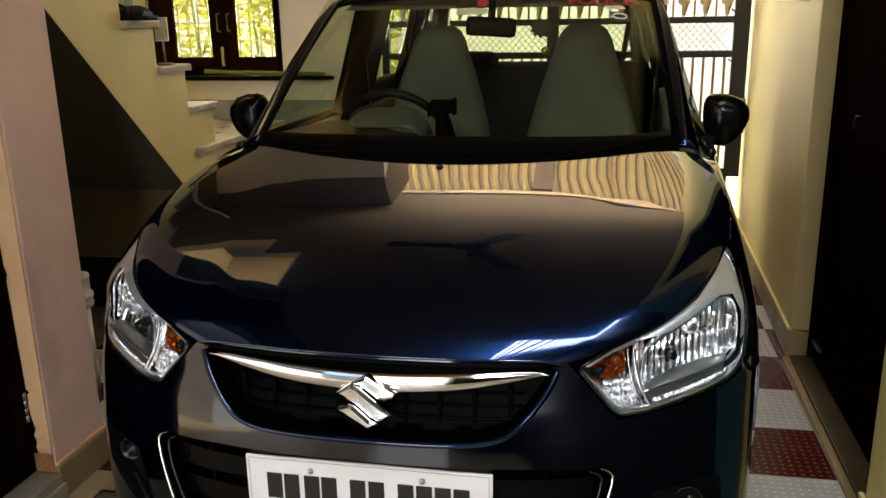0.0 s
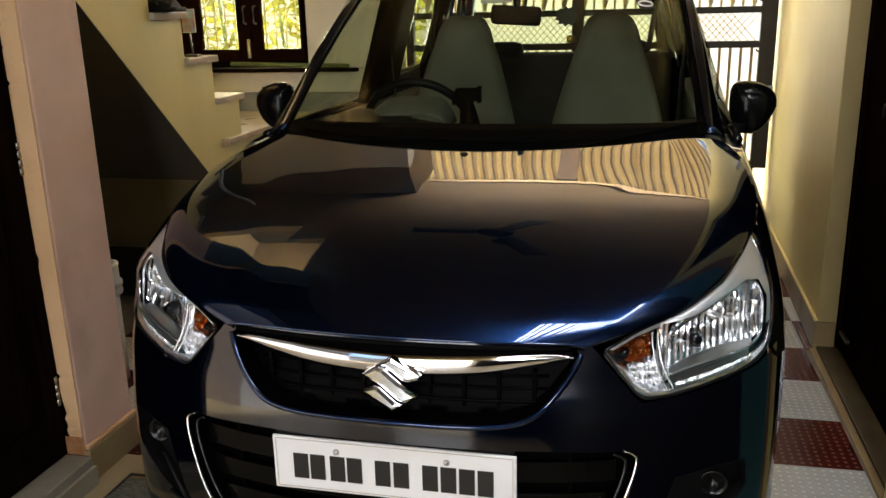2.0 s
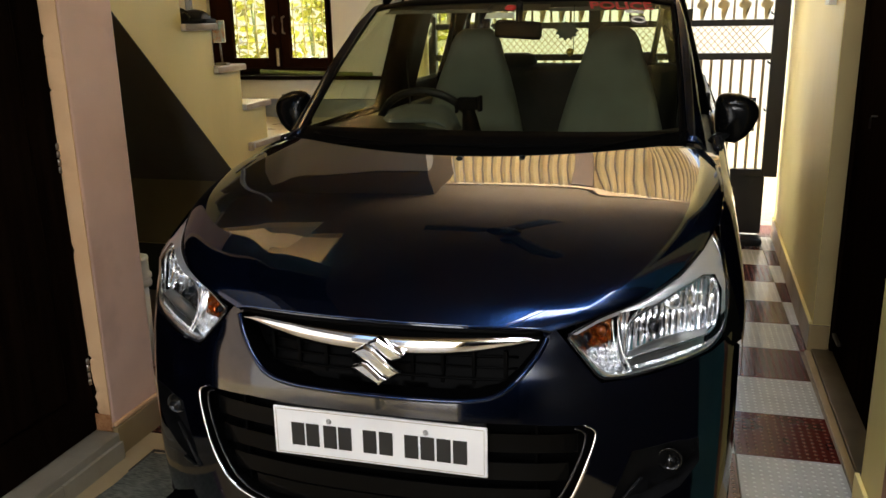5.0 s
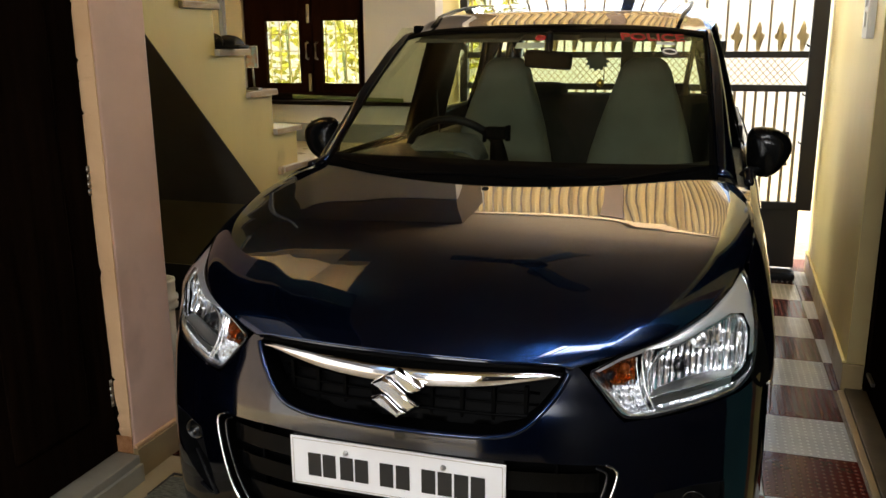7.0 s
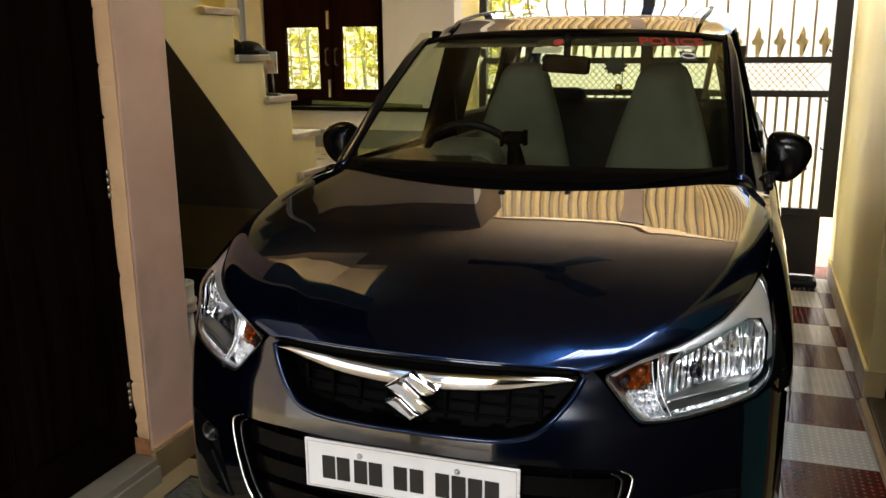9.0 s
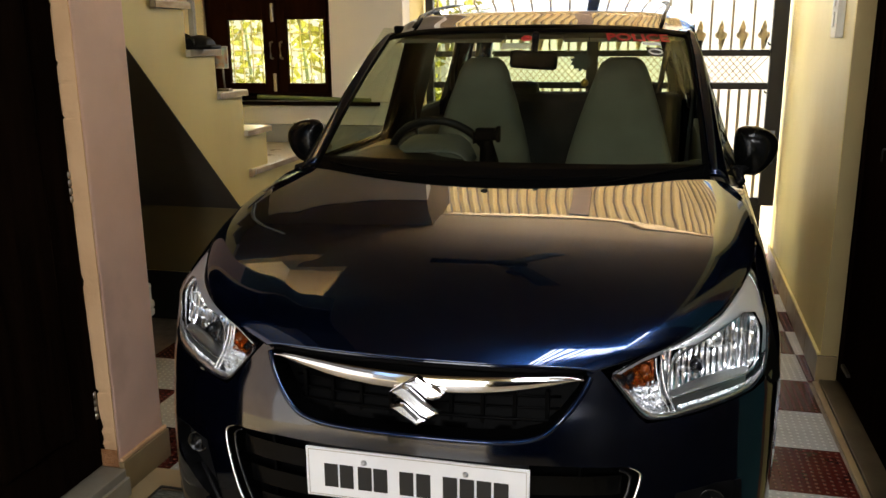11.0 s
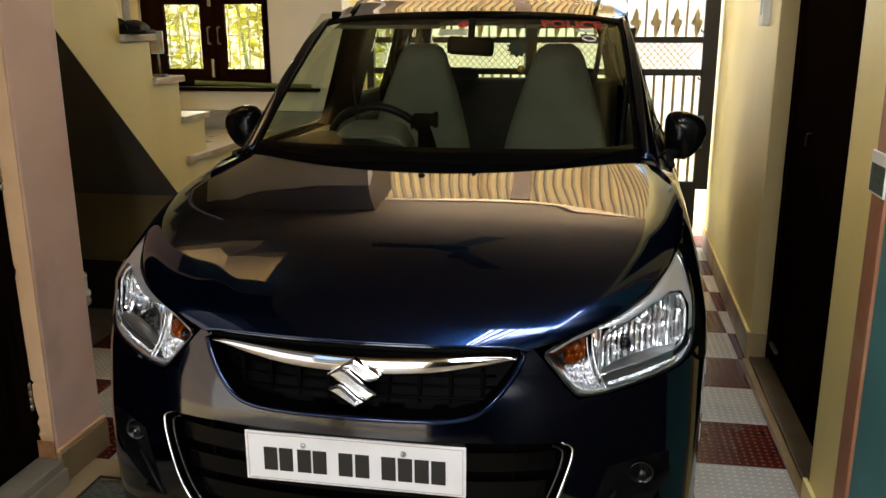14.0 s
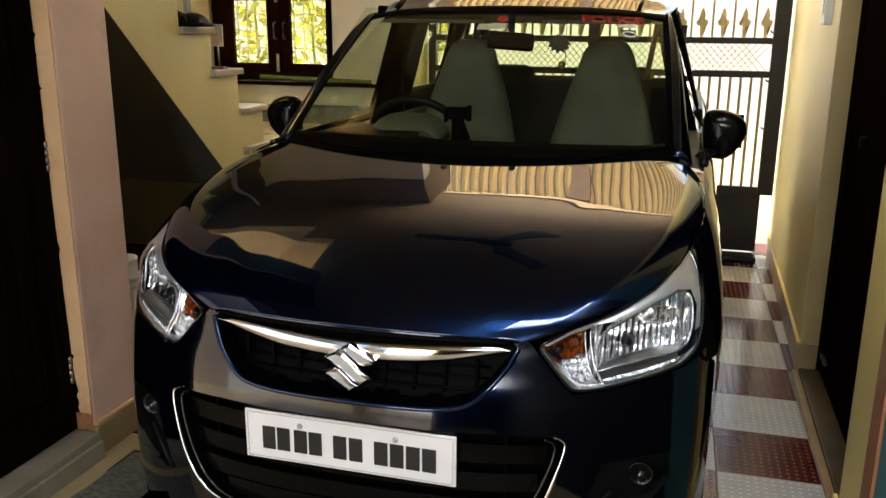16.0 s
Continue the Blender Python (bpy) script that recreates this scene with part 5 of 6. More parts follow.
for x0, x1, sink in ((-0.40, 0.12, 0.006), (0.08, 0.50, 0.022)):
    arm = [screen_at(0.5 + x0 / 1.2, 0.0, 0.006) + Vector((0, -0.02, -sink)), screen_at(0.5 + (x0 + (x1 - x0) * 0.4) / 1.2, 0.02, 0.012), screen_at(0.5 + x1 / 1.2, 0.045, 0.012)]
    wp = part("wiper", tube(curve(arm, 16), [0.0055 - 0.003 * i / 15 for i in range(16)]), MATTBLACK, car, "black windscreen wiper", True)
    blade = [screen_at(0.5 + (x0 - 0.05 + (x1 - x0 + 0.16) * k / 12) / 1.2, 0.035 + 0.012 * k / 12, 0.007) for k in range(13)]
    part("blade", tube(blade, 0.003), MATTBLACK, wp, smooth=True)
    part("pivot", lathe([(0.011, -0.01), (0.011, 0.004), (0.006, 0.008), (0.0, 0.008)], 14, at=arm[0]), MATTBLACK, wp, smooth=True)


def roof(a, b):
    s = 2 * a - 1
    k = abs(s)
    kk = min(k * 24, 23.999)
    j = int(kk)
    f = WS_T[j].lerp(WS_T[j + 1], kk - j)
    w0 = f.y + 0.004
    w = w0 + (3.22 - w0) * b
    u = 0.540 * s * (1 + 0.055 * math.sin(math.pi * min(1, b * 1.6)))
    z0 = f.z + 0.010
    zc = 1.468 + 0.118 * math.sin(math.pi * min(1, b * 0.62 + 0.05)) - 0.05 * b ** 3
    z = zc - 0.014 * k ** 2.5 - 0.045 * k ** 9
    z = z0 + (z - z0) * min(1, b / 0.10) ** 0.8
    # pressed channel along each side
    z -= 0.007 * math.exp(-((k - 0.86) / 0.02) ** 2) * min(1, b / 0.05)
    return Vector((u, w, z))


rf = part("roof", grid(roof, 100, 60), PAINT, car, smooth=True)
for s in (1, -1):
    part("gutter_strip", tube([roof(0.5 + 0.41 * s, b) + Vector((0, 0, 0.006)) for b in [0.02 + 0.94 * k / 24 for k in range(25)]], 0.007, n=8, flat=0.7), BLACKPL, rf, "black strip along the roof channel", True)

part("rack_foot", box(-0.549, -0.521, 1.735, 1.80, 1.436, 1.466, 0.008), MATTBLACK, rf, "small black foot at the roof edge", True)
part("roof_lining", grid(lambda a, b: roof(0.02 + 0.96 * a, b) - Vector((0, -0.01, 0.035)), 30, 20), TRIM, car, "beige roof lining", True)


def bar3(path, widths, thick, name, material, label=""):
    """A flat-sided pillar along a path; widths run along the car."""
    bm = bmesh.new()
    rings = []
    for p, wd in zip(path, widths):
        p = Vector(p)
        s = 1 if p.x > 0 else -1
        rings.append([bm.verts.new(p + Vector(d)) for d in ((0, -wd / 2, 0), (s * 0.006, 0, 0.002), (0, wd / 2, 0), (-s * thick, wd / 2, -0.004), (-s * thick, -wd / 2, -0.004))])
    for A, B in zip(rings, rings[1:]):
        for k in range(5):
            bm.faces.new((A[k], A[(k + 1) % 5], B[(k + 1) % 5], B[k]))
    bm.faces.new(rings[0])
    bm.faces.new(rings[-1])
    return part(name, bm, material, car, label, True)


for s in (1, -1):
    pil = [(s * 0.660, 1.045, 1.006), (s * 0.640, 1.15, 1.09), (s * 0.612, 1.33, 1.235), (s * 0.576, 1.53, 1.372), (s * 0.546, 1.655, 1.428), (s * 0.530, 1.72, 1.436)]
    inner = [tuple(screen_at(0.5 + s * 0.5, t)) for t in (0, 0.18, 0.48, 0.78, 0.97, 1.0)]

    def pillar_skin(a, b):
        x = b * 5
        j = min(int(x), 4)
        p = Vector(inner[j]).lerp(Vector(inner[j + 1]), x - j)
        q = Vector(pil[j]).lerp(Vector(pil[j + 1]), x - j) + Vector((0, 0.03, 0))
        m = p.lerp(q, a)
        return m + Vector((s * 0.012, -0.012, 0.010)) * math.sin(math.pi * a)
    part("front_pillar", thicken(grid(pillar_skin, 6, 24), 0.012), PAINT, car, smooth=True)
    bar3([(s * 0.690, 2.17, 1.01), (s * 0.630, 2.17, 1.22), (s * 0.560, 2.16, 1.46)], (0.39, 0.38, 0.36), 0.05, "centre_pillar", MATTBLACK)
    part("rear_door_lining", box(min(s * 0.655, s * 0.69), max(s * 0.655, s * 0.69), 2.03, 3.0, 0.95, 1.085, 0.012), BLACKPL, car, "black upper door lining")
    part("window_strip", box(min(s * 0.652, s * 0.668), max(s * 0.652, s * 0.668), 2.36, 2.98, 1.0865, 1.100, 0.003), SEATG, car, "pale strip along the rear window sill")
    part("seat_belt", thicken(grid(lambda a, b: Vector((s * (0.585 - 0.03 * b + 0.02 * a), 2.10 + 0.04 * b, 1.40 - 0.62 * b)) + Vector((s * -0.0, 0.045 * a, 0)), 1, 6), 0.002), SEATD, car, "black seat belt webbing", True)
    bar3([(s * 0.68, 2.98, 1.03), (s * 0.61, 2.95, 1.22), (s * 0.54, 2.90, 1.46)], (0.22, 0.20, 0.16), 0.06, "rear_pillar", PAINT)
    bar3([(s * 0.60, 3.42, 1.04), (s * 0.565, 3.34, 1.22), (s * 0.51, 3.20, 1.46)], (0.12, 0.11, 0.10), 0.08, "corner_pillar", PAINT)
    part("roof_rail", tube([(s * 0.545, 1.86, 1.436), (s * 0.552, 2.0, 1.458), (s * 0.556, 2.4, 1.480), (s * 0.548, 3.0, 1.470), (s * 0.52, 3.22, 1.45)], 0.018, n=10), PAINT, car, smooth=True)
    part("side_sill", tube([(s * 0.690, 1.1, 1.010), (s * 0.698, 2.0, 1.016), (s * 0.690, 3.0, 1.04), (s * 0.61, 3.42, 1.05)], 0.014, n=8), GLOSSBLACK, car, "black window sill moulding", True)
    g = part("side_window", grid(lambda a, b: Vector((s * (0.690 - 0.140 * b), 1.12 + 0.50 * b + (2.0 - 1.12 - 0.50 * b) * a, 1.012 + 0.445 * b)), 4, 4), SIDEGLASS, car, "clear side window", True)
    g.visible_shadow = False
    g = part("side_window", grid(lambda a, b: Vector((s * (0.690 - 0.140 * b), 2.06 + (2.88 - 2.06) * a, 1.02 + 0.440 * b)), 4, 4), SIDEGLASS, car, "clear side window", True)
    g.visible_shadow = False
    part("door_lining", box(min(s * 0.62, s * 0.69), max(s * 0.62, s * 0.69), 1.0, 3.3, 0.35, 1.0, 0.02), TRIM, car, "beige door lining")
    part("grab_frame", tube([(s * 0.60, 2.92, 1.08), (s * 0.57, 2.80, 1.25), (s * 0.53, 2.76, 1.42)], 0.012), BLACKPL, car, smooth=True)
    # mirror
    mc = 0.747

    def shell(a, b):
        th, ph = 2 * math.pi * a, math.pi * b
        x = math.copysign(abs(math.cos(th)) ** 0.55, math.cos(th)) * math.sin(ph) ** 0.7
        z = math.copysign(abs(math.sin(th)) ** 0.55, math.sin(th)) * math.sin(ph) ** 0.7
        y = -math.cos(ph)
        k = 1.0 - 0.30 * (z < 0) * abs(z) * (1 if x > 0 else 0.1)
        tall = 0.066 * (1 - 0.30 * max(0, x) ** 1.4) if z > 0 else 0.088 * (1 - 0.40 * max(0, x) ** 1.2)
        return Vector((s * (mc + 0.066 * x * k), 1.315 + 0.05 * y * (1.0 if y < 0 else 0.6), 1.082 + tall * z - 0.006 * x))
    mir = part("door_mirror", grid(shell, 32, 18), MIRRORK, car, "black door mirror", True)
    part("stalk", tube([(s * 0.690, 1.27, 1.005), (s * (mc - 0.05), 1.285, 1.016), (s * (mc - 0.01), 1.30, 1.035)], [0.028, 0.024, 0.022], flat=0.6), BLACKPL, mir, smooth=True)
    part("mirror_glass", grid(lambda a, b: Vector((s * (mc + 0.056 * (2 * a - 1)), 1.338, 1.081 + 0.052 * (2 * b - 1))), 2, 2), CHROME, mir, "mirror glass")

# tail
part("tail_panel", thicken(grid(lambda a, b: Vector(((2 * a - 1) * (0.62 + 0.08 * math.sin(math.pi * min(1, b * 1.2))), 3.50 - 0.10 * abs(2 * a - 1) ** 4, 0.22 + 0.862 * b)), 20, 12), 0.01), PAINT, car, smooth=True)
g = part("rear_window", grid(lambda a, b: Vector(((2 * a - 1) * (0.585 - 0.07 * b), 3.47 - 0.26 * b - 0.05 * (2 * a - 1) ** 2, 1.085 + 0.335 * b)), 12, 8), GLASS, car, "clear rear window", True)
g.visible_shadow = False
part("rear_header", box(-0.50, 0.50, 3.13, 3.215, 1.405, 1.448, 0.012), TRIM, car, "beige header over the rear window", True)
part("rear_shelf", box(-0.55, 0.55, 3.02, 3.40, 1.00, 1.03, 0.01), TRIM, car)
part("cabin_floor", box(-0.64, 0.64, 1.0, 3.3, 0.24, 0.28), MATTBLACK, car)
part("bulkhead", box(-0.60, 0.60, 0.98, 1.02, 0.3, 0.96), MATTBLACK, car)


# cabin
def dash(a, b):
    s = 2 * a - 1
    lo = screen_at(0.5 + 0.47 * s, 0.0) + Vector((0, 0.03, -0.03))
    w = lo.y + (1.50 - lo.y) * b
    hump = 0.055 * math.exp(-((s * 0.6 + 0.33) / 0.15) ** 2) * math.sin(math.pi * min(1, b * 1.0)) ** 1.0
    drop = 0.25 * max(0, b - 0.78) / 0.22
    return Vector((lo.x, w, lo.z + 0.034 + hump - 0.012 * b - drop))


DASHM = varied("dark_grey_dash_plastic", (0.004, 0.0042, 0.0038), (0.006, 0.0062, 0.0055), 30, (0.6, 0.75), 0.06, 260)
DASHM.node_tree.nodes["Principled BSDF"].inputs["Specular IOR Level"].default_value = 0.1
part("dashboard", grid(dash, 40, 24), DASHM, car, "black dashboard", True)
part("dash_front", grid(lambda a, b: dash(a, 1.0) + Vector((0, -0.15 * b, -0.45 * b)), 20, 4), BLACKPL, car, smooth=True)


def hood(a, b):
    u = -0.275 + 0.142 * (2 * a - 1) * (1 - 0.05 * b)
    k = abs(2 * a - 1)
    return Vector((u, 1.18 + 0.16 * b, 1.020 + 0.083 * (1 - k ** 5) * math.sin(math.pi * (0.16 + 0.40 * b)) + 0.004 * a))


part("instrument_hood", thicken(grid(hood, 24, 10), 0.004), SEATH, car, "dark grey hood over the instruments", True)
wheel_c = Vector((-0.320, 1.55, 0.973))
sw = bmesh.new()
tilt = Euler((radians(-62), 0, 0)).to_matrix()
tube([wheel_c + tilt @ Vector((0.185 * math.cos(2 * math.pi * k / 40), 0.185 * math.sin(2 * math.pi * k / 40), 0)) for k in range(40)], 0.015, True, 10, sw)
steer = part("steering_wheel", sw, BLACKPL, car, "black steering wheel", True)
for ang in (0.1, math.pi - 0.1, -math.pi / 2):
    part("spoke", tube([wheel_c + tilt @ Vector((0.04 * math.cos(ang), 0.04 * math.sin(ang), -0.02)), wheel_c + tilt @ Vector((0.178 * math.cos(ang), 0.178 * math.sin(ang), 0))], 0.016, flat=0.6), BLACKPL, steer, smooth=True)
part("hub", lathe([(0.0, 0.03), (0.05, 0.028), (0.07, 0.0), (0.05, -0.05)], 20, at=(0, 0, 0)), BLACKPL, steer, smooth=True)
hub = steer.children[-1]
hub.matrix_basis = Matrix.Translation(wheel_c) @ tilt.to_4x4()


def seat(cx, name, material, label, base_w, top_w=0.30):
    st = part(name, bmesh.new(), material, car, label)
    sec = [(0.52, 0.26), (0.68, 0.255), (0.82, 0.235), (0.95, 0.207), (1.05, 0.180), (1.15, 0.148), (1.22, 0.124), (1.28, 0.105), (1.315, 0.085), (1.335, 0.055)]
    bm = bmesh.new()
    rings = []
    for z, hw in sec:
        yb = base_w + (z - 0.5) * 0.22
        th = 0.085 if z < 1.2 else 0.055
        ring = []
        for k in range(24):
            a = 2 * math.pi * k / 24
            cx_, cy_ = math.cos(a), math.sin(a)
            ring.append(bm.verts.new((cx + hw * math.copysign(abs(cx_) ** 0.55, cx_), yb + th * math.copysign(abs(cy_) ** 0.7, cy_), z)))
        rings.append(ring)
    for A, B in zip(rings, rings[1:]):
        for k in range(24):
            bm.faces.new((A[k], A[(k + 1) % 24], B[(k + 1) % 24], B[k]))
    bm.faces.new(rings[-1])
    bm.faces.new(rings[0])
    me = mesh_of(bm, name, material)
    st.data = me
    part("cushion", box(cx - 0.25, cx + 0.25, base_w - 0.42, base_w + 0.05, 0.38, 0.56, 0.05), material, st, smooth=True)
    return st


seat(-0.285, "front_seat", SEATG, "front seat in a grey cloth cover", 2.02)
seat(0.298, "front_seat", SEATG, "front seat in a grey cloth cover", 2.02)
rear = part("rear_seat", box(-0.56, 0.56, 2.84, 3.0, 0.5, 1.148, 0.05), SEATD, car, "dark cloth rear seat", True)
for x in (-0.30, 0.30):
    part("headrest", box(x - 0.16, x + 0.16, 2.86, 2.96, 1.08, 1.20, 0.045), SEATD, rear, smooth=True)
part("seat_belt", thicken(grid(lambda a, b: Vector((0.470 - 0.034 * b + 0.022 * a, 2.40 + 0.03 * a, 1.42 - 0.24 * b)), 1, 4), 0.002), SEATD, car, "black seat belt webbing", True)
mirror_c = Vector((0.022, 1.52, 1.343))
im = part("inner_mirror", box(-0.082, 0.082, -0.02, 0.015, -0.031, 0.031, 0.016), MATTBLACK, car, "black inner mirror", True)
im.matrix_basis = Matrix.Translation(mirror_c) @ Euler((radians(8), radians(4), radians(8))).to_matrix().to_4x4()
part("stem", tube([(0, -0.0, 0.03), (0, -0.02, 0.07), (0, -0.04, 0.095)], 0.012), BLACKPL, im, smooth=True)
for x in (-0.30, 0.30):
    v = part("sun_visor", box(-0.19, 0.19, -0.07, 0.07, -0.008, 0.008, 0.006), TRIM, car, "beige sun visor")
    v.matrix_basis = Matrix.Translation((x, 1.70, 1.425)) @ Euler((radians(14), 0, 0)).to_matrix().to_4x4()
# phone holder on the dash, with its stalk
ph = part("phone_holder", box(-0.117, -0.050, 1.19, 1.225, 1.100, 1.140, 0.008), MATTBLACK, car, "black phone holder on the dashboard")
part("arm", tube([(-0.083, 1.21, 1.105), (-0.083, 1.225, 1.07), (-0.078, 1.23, 1.03), (-0.078, 1.23, 1.0)], [0.018, 0.026, 0.032, 0.040]), MATTBLACK, ph, smooth=True)
part("clamp", box(-0.0495, -0.038, 1.188, 1.222, 1.096, 1.146, 0.004), MATTBLACK, ph)
part("clamp", box(-0.124, -0.1175, 1.188, 1.222, 1.09, 1.13, 0.003), MATTBLACK, ph)


# stickers and hanging charms
def on_screen(a, b, out=-0.004):
    p = screen_at(a, b, out)
    du = (screen_at(a + 0.01, b) - screen_at(a - 0.01, b)).normalized()
    dv = (screen_at(a, b + 0.01) - screen_at(a, b - 0.01)).normalized()
    n = du.cross(dv).normalized()
    dv = n.cross(du).normalized()
    m = Matrix((du, dv, n)).transposed().to_4x4()
    return Matrix.Translation(p) @ m


tx = bpy.data.curves.new("police_sticker", "FONT")
tx.body, tx.size, tx.extrude, tx.align_x, tx.align_y, tx.offset = "POLICE", 0.068, 0.0006, "CENTER", "CENTER", 0.0016
tmp = new("tmp_text", tx)
dg = bpy.context.evaluated_depsgraph_get()
me = bpy.data.meshes.new_from_object(tmp.evaluated_get(dg))
bpy.data.objects.remove(tmp)
me.materials.clear()
me.materials.append(RED)
st = new("lettering_sticker", me)
st.parent = car
st["label"] = "red lettering sticker reading POLICE"
st.matrix_basis = on_screen(0.770, 0.915, 0.002) @ Matrix.Diagonal((0.95, 0.9, 1.0, 1.0))


def sticker(name, bm, material, a, b, label, out=0.004):
    ob = part(name, bm, material, car, label)
    ob.matrix_basis = on_screen(a, b, out)
    return ob


ov = sticker("oval_sticker", box(-0.026, 0.026, -0.026, 0.026, 0, 0.0008), PLATEK, 0.827, 0.800, "small black square sticker with a pale ring")
tb = tube([(0.022 * math.cos(2 * math.pi * k / 28), 0.014 * math.sin(2 * math.pi * k / 28), 0.0014) for k in range(28)], 0.003, True, 6)
part("ring", tb, PAPER, ov, "pale oval ring")
sticker("label_sticker", box(-0.075, 0.075, -0.016, 0.016, 0, 0.0008), PAPER, 0.815, 0.868, "pale strip sticker", 0.003).scale = (0.42, 0.5, 1)
rs = sticker("red_rosette", lathe([(0.0, 0.001), (0.016, 0.0035), (0.024, 0.002), (0.027, 0.0)], 18), RED, 0.505, 0.905, "round red rosette sticker")
rs.scale = (0.72, 0.72, 1)
sticker("white_label", box(-0.05, 0.05, -0.018, 0.018, 0, 0.0008), PAPER, 0.475, 0.86, "small white paper label", -0.004)
CHX = 0.192
ch = part("hanging_charm", tube([(CHX + 0.012, 1.60, 1.42), (CHX + 0.012, 1.60, 1.27)], 0.0015), BLACKPL, car, "dark scalloped charm hanging on a cord")
disc = bmesh.new()
ring = [(CHX - 0.012 + (0.036 + 0.0045 * math.cos(11 * a)) * math.cos(a), 1.335 + (0.029 + 0.004 * math.cos(11 * a)) * math.sin(a)) for a in [2 * math.pi * k / 66 for k in range(66)]]
fr, bk = [disc.verts.new((x, 1.594, z)) for x, z in ring], [disc.verts.new((x, 1.604, z)) for x, z in ring]
disc.faces.new(fr)
disc.faces.new(bk)
for k in range(66):
    disc.faces.new((fr[k], fr[(k + 1) % 66], bk[(k + 1) % 66], bk[k]))
part("charm_disc", disc, mat("dark_green_felt", (0.015, 0.022, 0.014), 0.8), ch, "dark green scalloped disc")
part("bell", lathe([(0.0, 0.014), (0.011, 0.009), (0.014, 0.0), (0.011, -0.009), (0.0, -0.014)], 14, at=(CHX, 1.60, 1.262)), mat("brass", (0.55, 0.38, 0.08), 0.3, 1.0), ch, "small brass bell", True)


# ---- loose things ----
fan = thing("ceiling_fan", FAN, "dark brown three-blade ceiling fan at rest", "ceiling fan")
part("down_rod", lathe([(0.012, 0.02), (0.012, CZ - FAN[2] - 0.05), (0.045, CZ - FAN[2] - 0.05), (0.06, CZ - FAN[2] - 0.002)], 16), GATEMETAL, fan, smooth=True)
part("motor", lathe([(0.0, -0.07), (0.06, -0.065), (0.095, -0.03), (0.10, 0.0), (0.08, 0.03), (0.02, 0.045)], 28), GATEMETAL, fan, smooth=True)
for k in range(3):
    a = radians(FANROT + 120 * k)
    bl = thicken(grid(lambda p, q: Vector((0.09 + 0.37 * p, (q - 0.5) * (0.105 + 0.035 * p), -0.012 + 0.018 * (q - 0.5))), 8, 4), 0.003)
    b = part("blade", bl, GATEMETAL, fan, smooth=True)
    b.rotation_euler = (0, 0, a)

mat_rug = thing("door_mat", (-1.16, 1.84, 0.0), "grey-green woven rug with a mauve edge on the beige floor", "rug")
rb = grid(lambda a, b: Vector((-0.26 + 0.52 * a + 0.004 * math.sin(b * 9), -0.36 + 0.72 * b + 0.004 * math.sin(a * 11), 0.010 + 0.004 * noise.noise((a * 9, b * 9, 0)))), 40, 50)
part("weave", thicken(rb, 0.006), RUG, mat_rug, smooth=True)
part("edge", box(-0.268, 0.262, -0.40, -0.362, 0.002, 0.014, 0.004), RUGEDGE, mat_rug)

pipe = thing("drain_pipe", (-1.908, 2.88, 0.0), "white plastic drain pipe with a ringed collar under the stair", "pipe")
part("shaft", lathe([(0.0, 0.0), (0.054, 0.0), (0.054, 0.36), (0.046, 0.36)], 28), BUCKETW, pipe, smooth=True)
part("collar", lathe([(0.055, 0.345), (0.069, 0.350), (0.071, 0.365), (0.064, 0.372), (0.064, 0.378), (0.072, 0.384), (0.072, 0.398), (0.063, 0.405), (0.063, 0.455), (0.066, 0.462), (0.064, 0.470), (0.050, 0.470), (0.048, 0.42), (0.046, 0.36)], 32), BUCKETW, pipe, "ringed white collar", True)

pole = thing("pole", (0, 0, 0), "green painted pole lying on the window ledge", "pole")
part("shaft", tube([(-2.60, WY - 0.035, 1.072), (-2.35, WY - 0.035, 1.070), (-1.75, WY - 0.035, 1.055), (-1.60, WY - 0.035, 1.053)], [0.014, 0.0135, 0.013, 0.013], n=14), BAMBOO, pole, smooth=True)
part("dark_end", tube([(-2.66, WY - 0.035, 1.068), (-2.34, WY - 0.035, 1.069)], [0.028, 0.020], n=14), DARKWOOD, pole, smooth=True)
structure("window_ledge", box(-2.72, -1.55, WY - 0.06, WY - 0.002, 1.020, 1.040, 0.004), DARKWOOD, "dark ledge under the stair window", "ledge")

shoe = thing("slipper", (-1.908, 3.47, 1.379), "black rubber slipper standing on the stair tread", "slipper")


def dome(cx, rx, ry, h):
    """A puffed band of the slipper's upper."""
    return grid(lambda a, b: Vector((cx + rx * math.cos(math.pi * a), ry * math.cos(math.pi * b), 0.012 + h * math.sin(math.pi * a) ** 0.55 * math.sin(math.pi * b) ** 0.6)), 18, 14)


part("sole", box(-0.105, 0.10, -0.042, 0.042, 0.0, 0.018, 0.008), BLACKPL, shoe, smooth=True)
part("upper", dome(-0.052, 0.052, 0.044, 0.052), BLACKPL, shoe, smooth=True)
part("heel_cup", dome(0.030, 0.050, 0.040, 0.044), BLACKPL, shoe, smooth=True)
part("strap", tube([(-0.02 + 0.055 * math.cos(math.pi * k / 12), -0.043, 0.014 + 0.046 * math.sin(math.pi * k / 12)) for k in range(13)], 0.006, n=8), GLOSSBLACK, shoe, smooth=True)

shoe.scale = (1.18, 1.1, 1.08)
pk = thing("picture_card", (-1.915, 3.745, 1.182), "small printed picture card on a thin grey stand", "card")
part("card", box(-0.034, 0.030, -0.003, 0.003, 0.106, 0.207, 0.001), BUCKETW, pk)
part("print", box(-0.033, 0.029, -0.0045, -0.0035, 0.108, 0.205), varied("printed_picture", (0.26, 0.42, 0.50), (0.36, 0.13, 0.04), 38, (0.4, 0.5), 0.02, 60, stain=(0.06, 0.05, 0.05)), pk, "pale blue printed picture with orange and black patches")
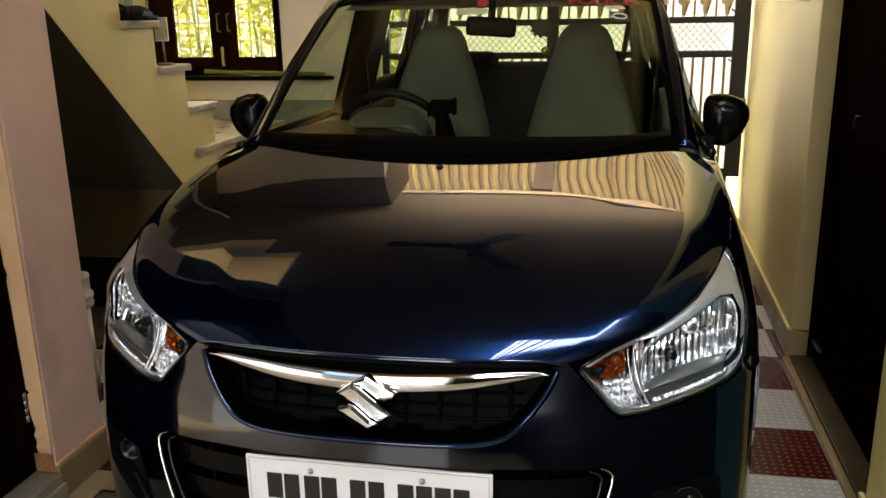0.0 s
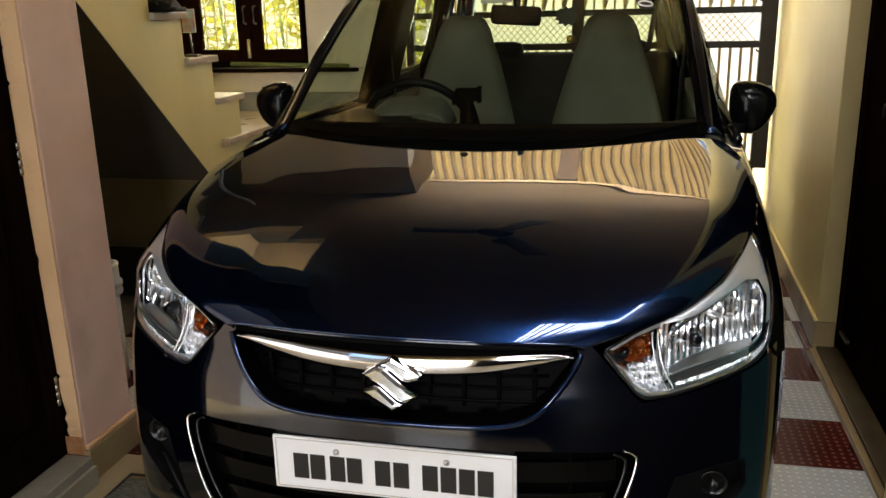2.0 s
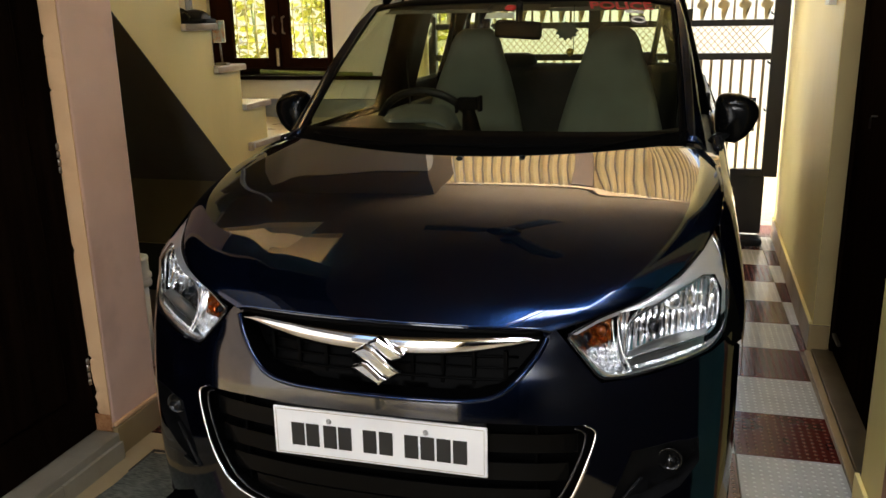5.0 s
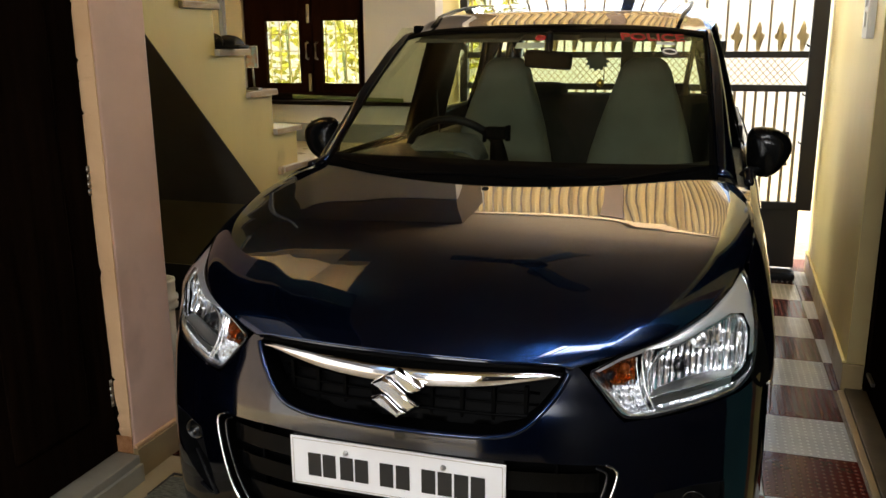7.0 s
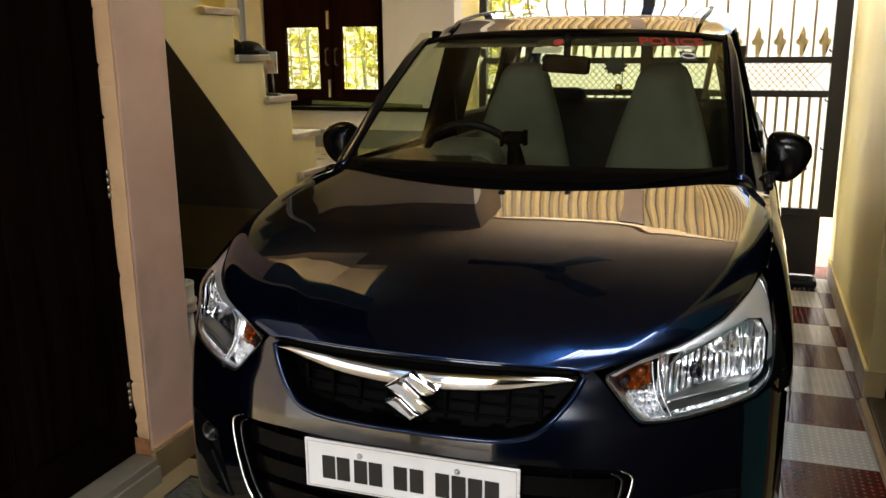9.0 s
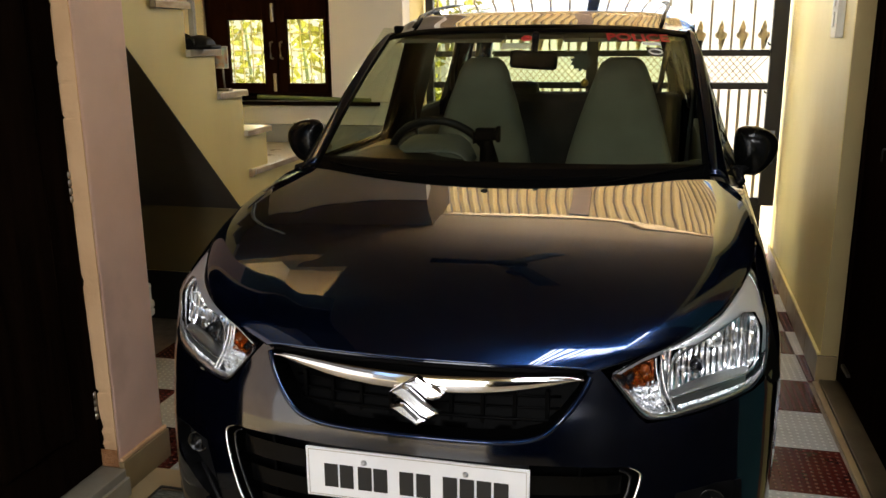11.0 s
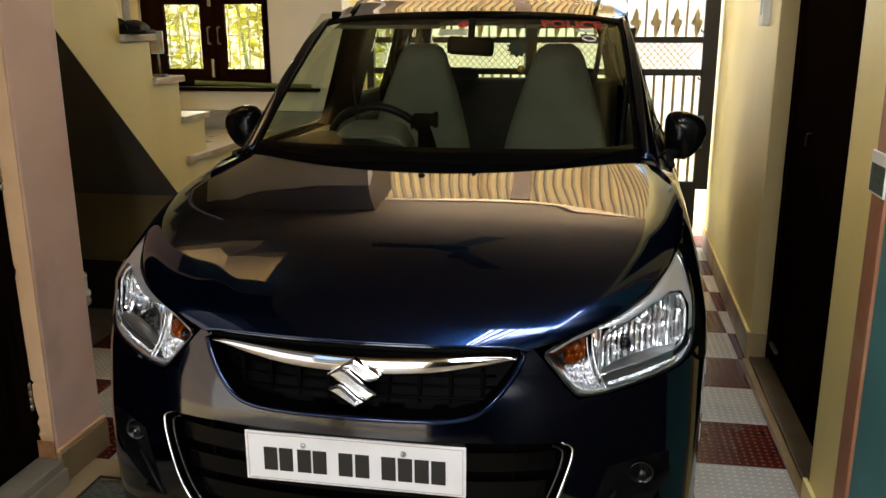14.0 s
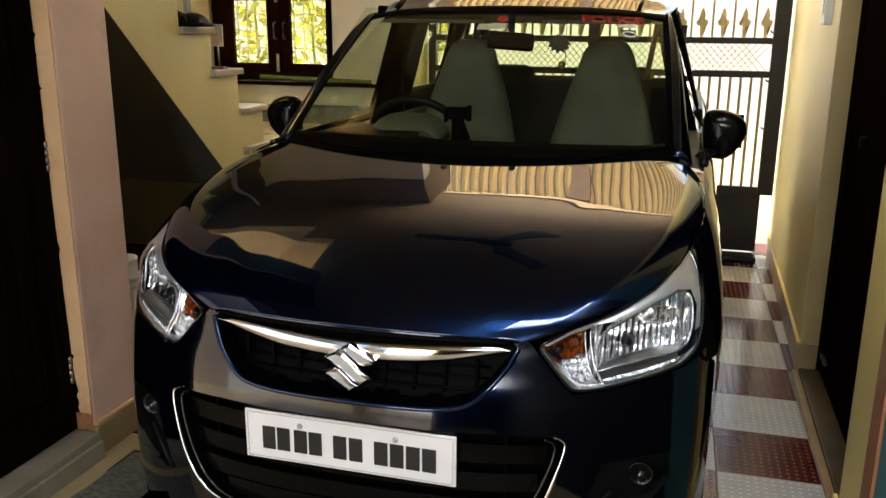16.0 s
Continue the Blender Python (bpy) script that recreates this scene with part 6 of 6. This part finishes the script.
part("stand", tube([(0.004, 0.004, 0.0), (0.0, 0.003, 0.06), (-0.004, 0.004, 0.14)], 0.005, n=8), DULLSTEEL, pk, smooth=True)
part("foot", box(-0.03, 0.036, -0.02, 0.02, 0.0, 0.012, 0.004), DULLSTEEL, pk)

sw_plate = thing("switch_plate", (0.792, 3.93, 1.52), "white switch plate on the cream wall", "switch")
part("plate", box(-0.024, 0.010, -0.055, 0.055, -0.115, 0.115, 0.006), PAPER, sw_plate)
for k in range(2):
    part("rocker", box(-0.030, -0.0245, -0.018, 0.018, -0.07 + k * 0.08, -0.01 + k * 0.08, 0.003), PAPER, sw_plate)

mt = thing("floor_bag", (0.62, 5.36, 0.0), "dark folded bag on the floor by the gate", "bag")
part("body", box(-0.13, 0.11, -0.07, 0.07, 0.002, 0.05, 0.018), BLACKPL, mt)
rd = thing("red_bottle", (0.435, 5.33, 0.0), "small red plastic bottle on the floor", "bottle")
part("body", lathe([(0.0, 0.0), (0.022, 0.002), (0.024, 0.06), (0.012, 0.085), (0.012, 0.10), (0.0, 0.10)], 16), RED, rd, smooth=True)

nt = thing("wall_notice", (0.757, 2.10, 1.03), "small dark green printed notice with a white margin", "notice")
part("sheet", box(-0.006, 0.0, -0.05, 0.062, 0.0, 0.10, 0.001), PAPER, nt)
part("print", box(-0.0075, -0.0065, -0.05, 0.050, 0.006, 0.072), varied("dark_green_print", (0.02, 0.07, 0.05), (0.006, 0.012, 0.01), 60, (0.4, 0.5), 0.02, 90), nt, "dark green printed field")

# inlay lines of the stone floor
for i, (a, b, c, d) in enumerate(((-1.44, -1.20, 2.235, 2.245), (-1.44, -1.430, 2.10, 2.234))):
    structure("floor_inlay_%d" % (i + 1), box(a, b, c, d, 0.0, 0.003), PLATEK, "thin black inlay line in the beige floor", "trim")

# ---- floor tiles ----
TS, TX, TY = 0.3215, 0.768, 2.357
tile_mesh = {}
for key, m in (("r", TILE_RED), ("w", TILE_WHITE)):
    bm = box(-TS / 2 + 0.0015, TS / 2 - 0.0015, -TS / 2 + 0.0015, TS / 2 - 0.0015, -0.008, 0.0, 0.0012, seg=1)
    tile_mesh[key] = mesh_of(bm, "tile_" + key, m, False)
turn = Matrix.Rotation(0.013, 4, "Z")
pivot = Matrix.Translation((0.771, 2.68, 0))
for i in range(-1, 9):
    for j in range(11):
        if i < 0 and j < 4:
            continue
        ob = new("tile", tile_mesh["w" if (i + j) % 2 == 0 else "r"])
        ob.parent = floor
        ob.matrix_basis = pivot @ turn @ Matrix.Translation((TX - 0.771 - TS * (i + 0.5), TY - 2.68 + TS * (j + 0.5), -0.002))
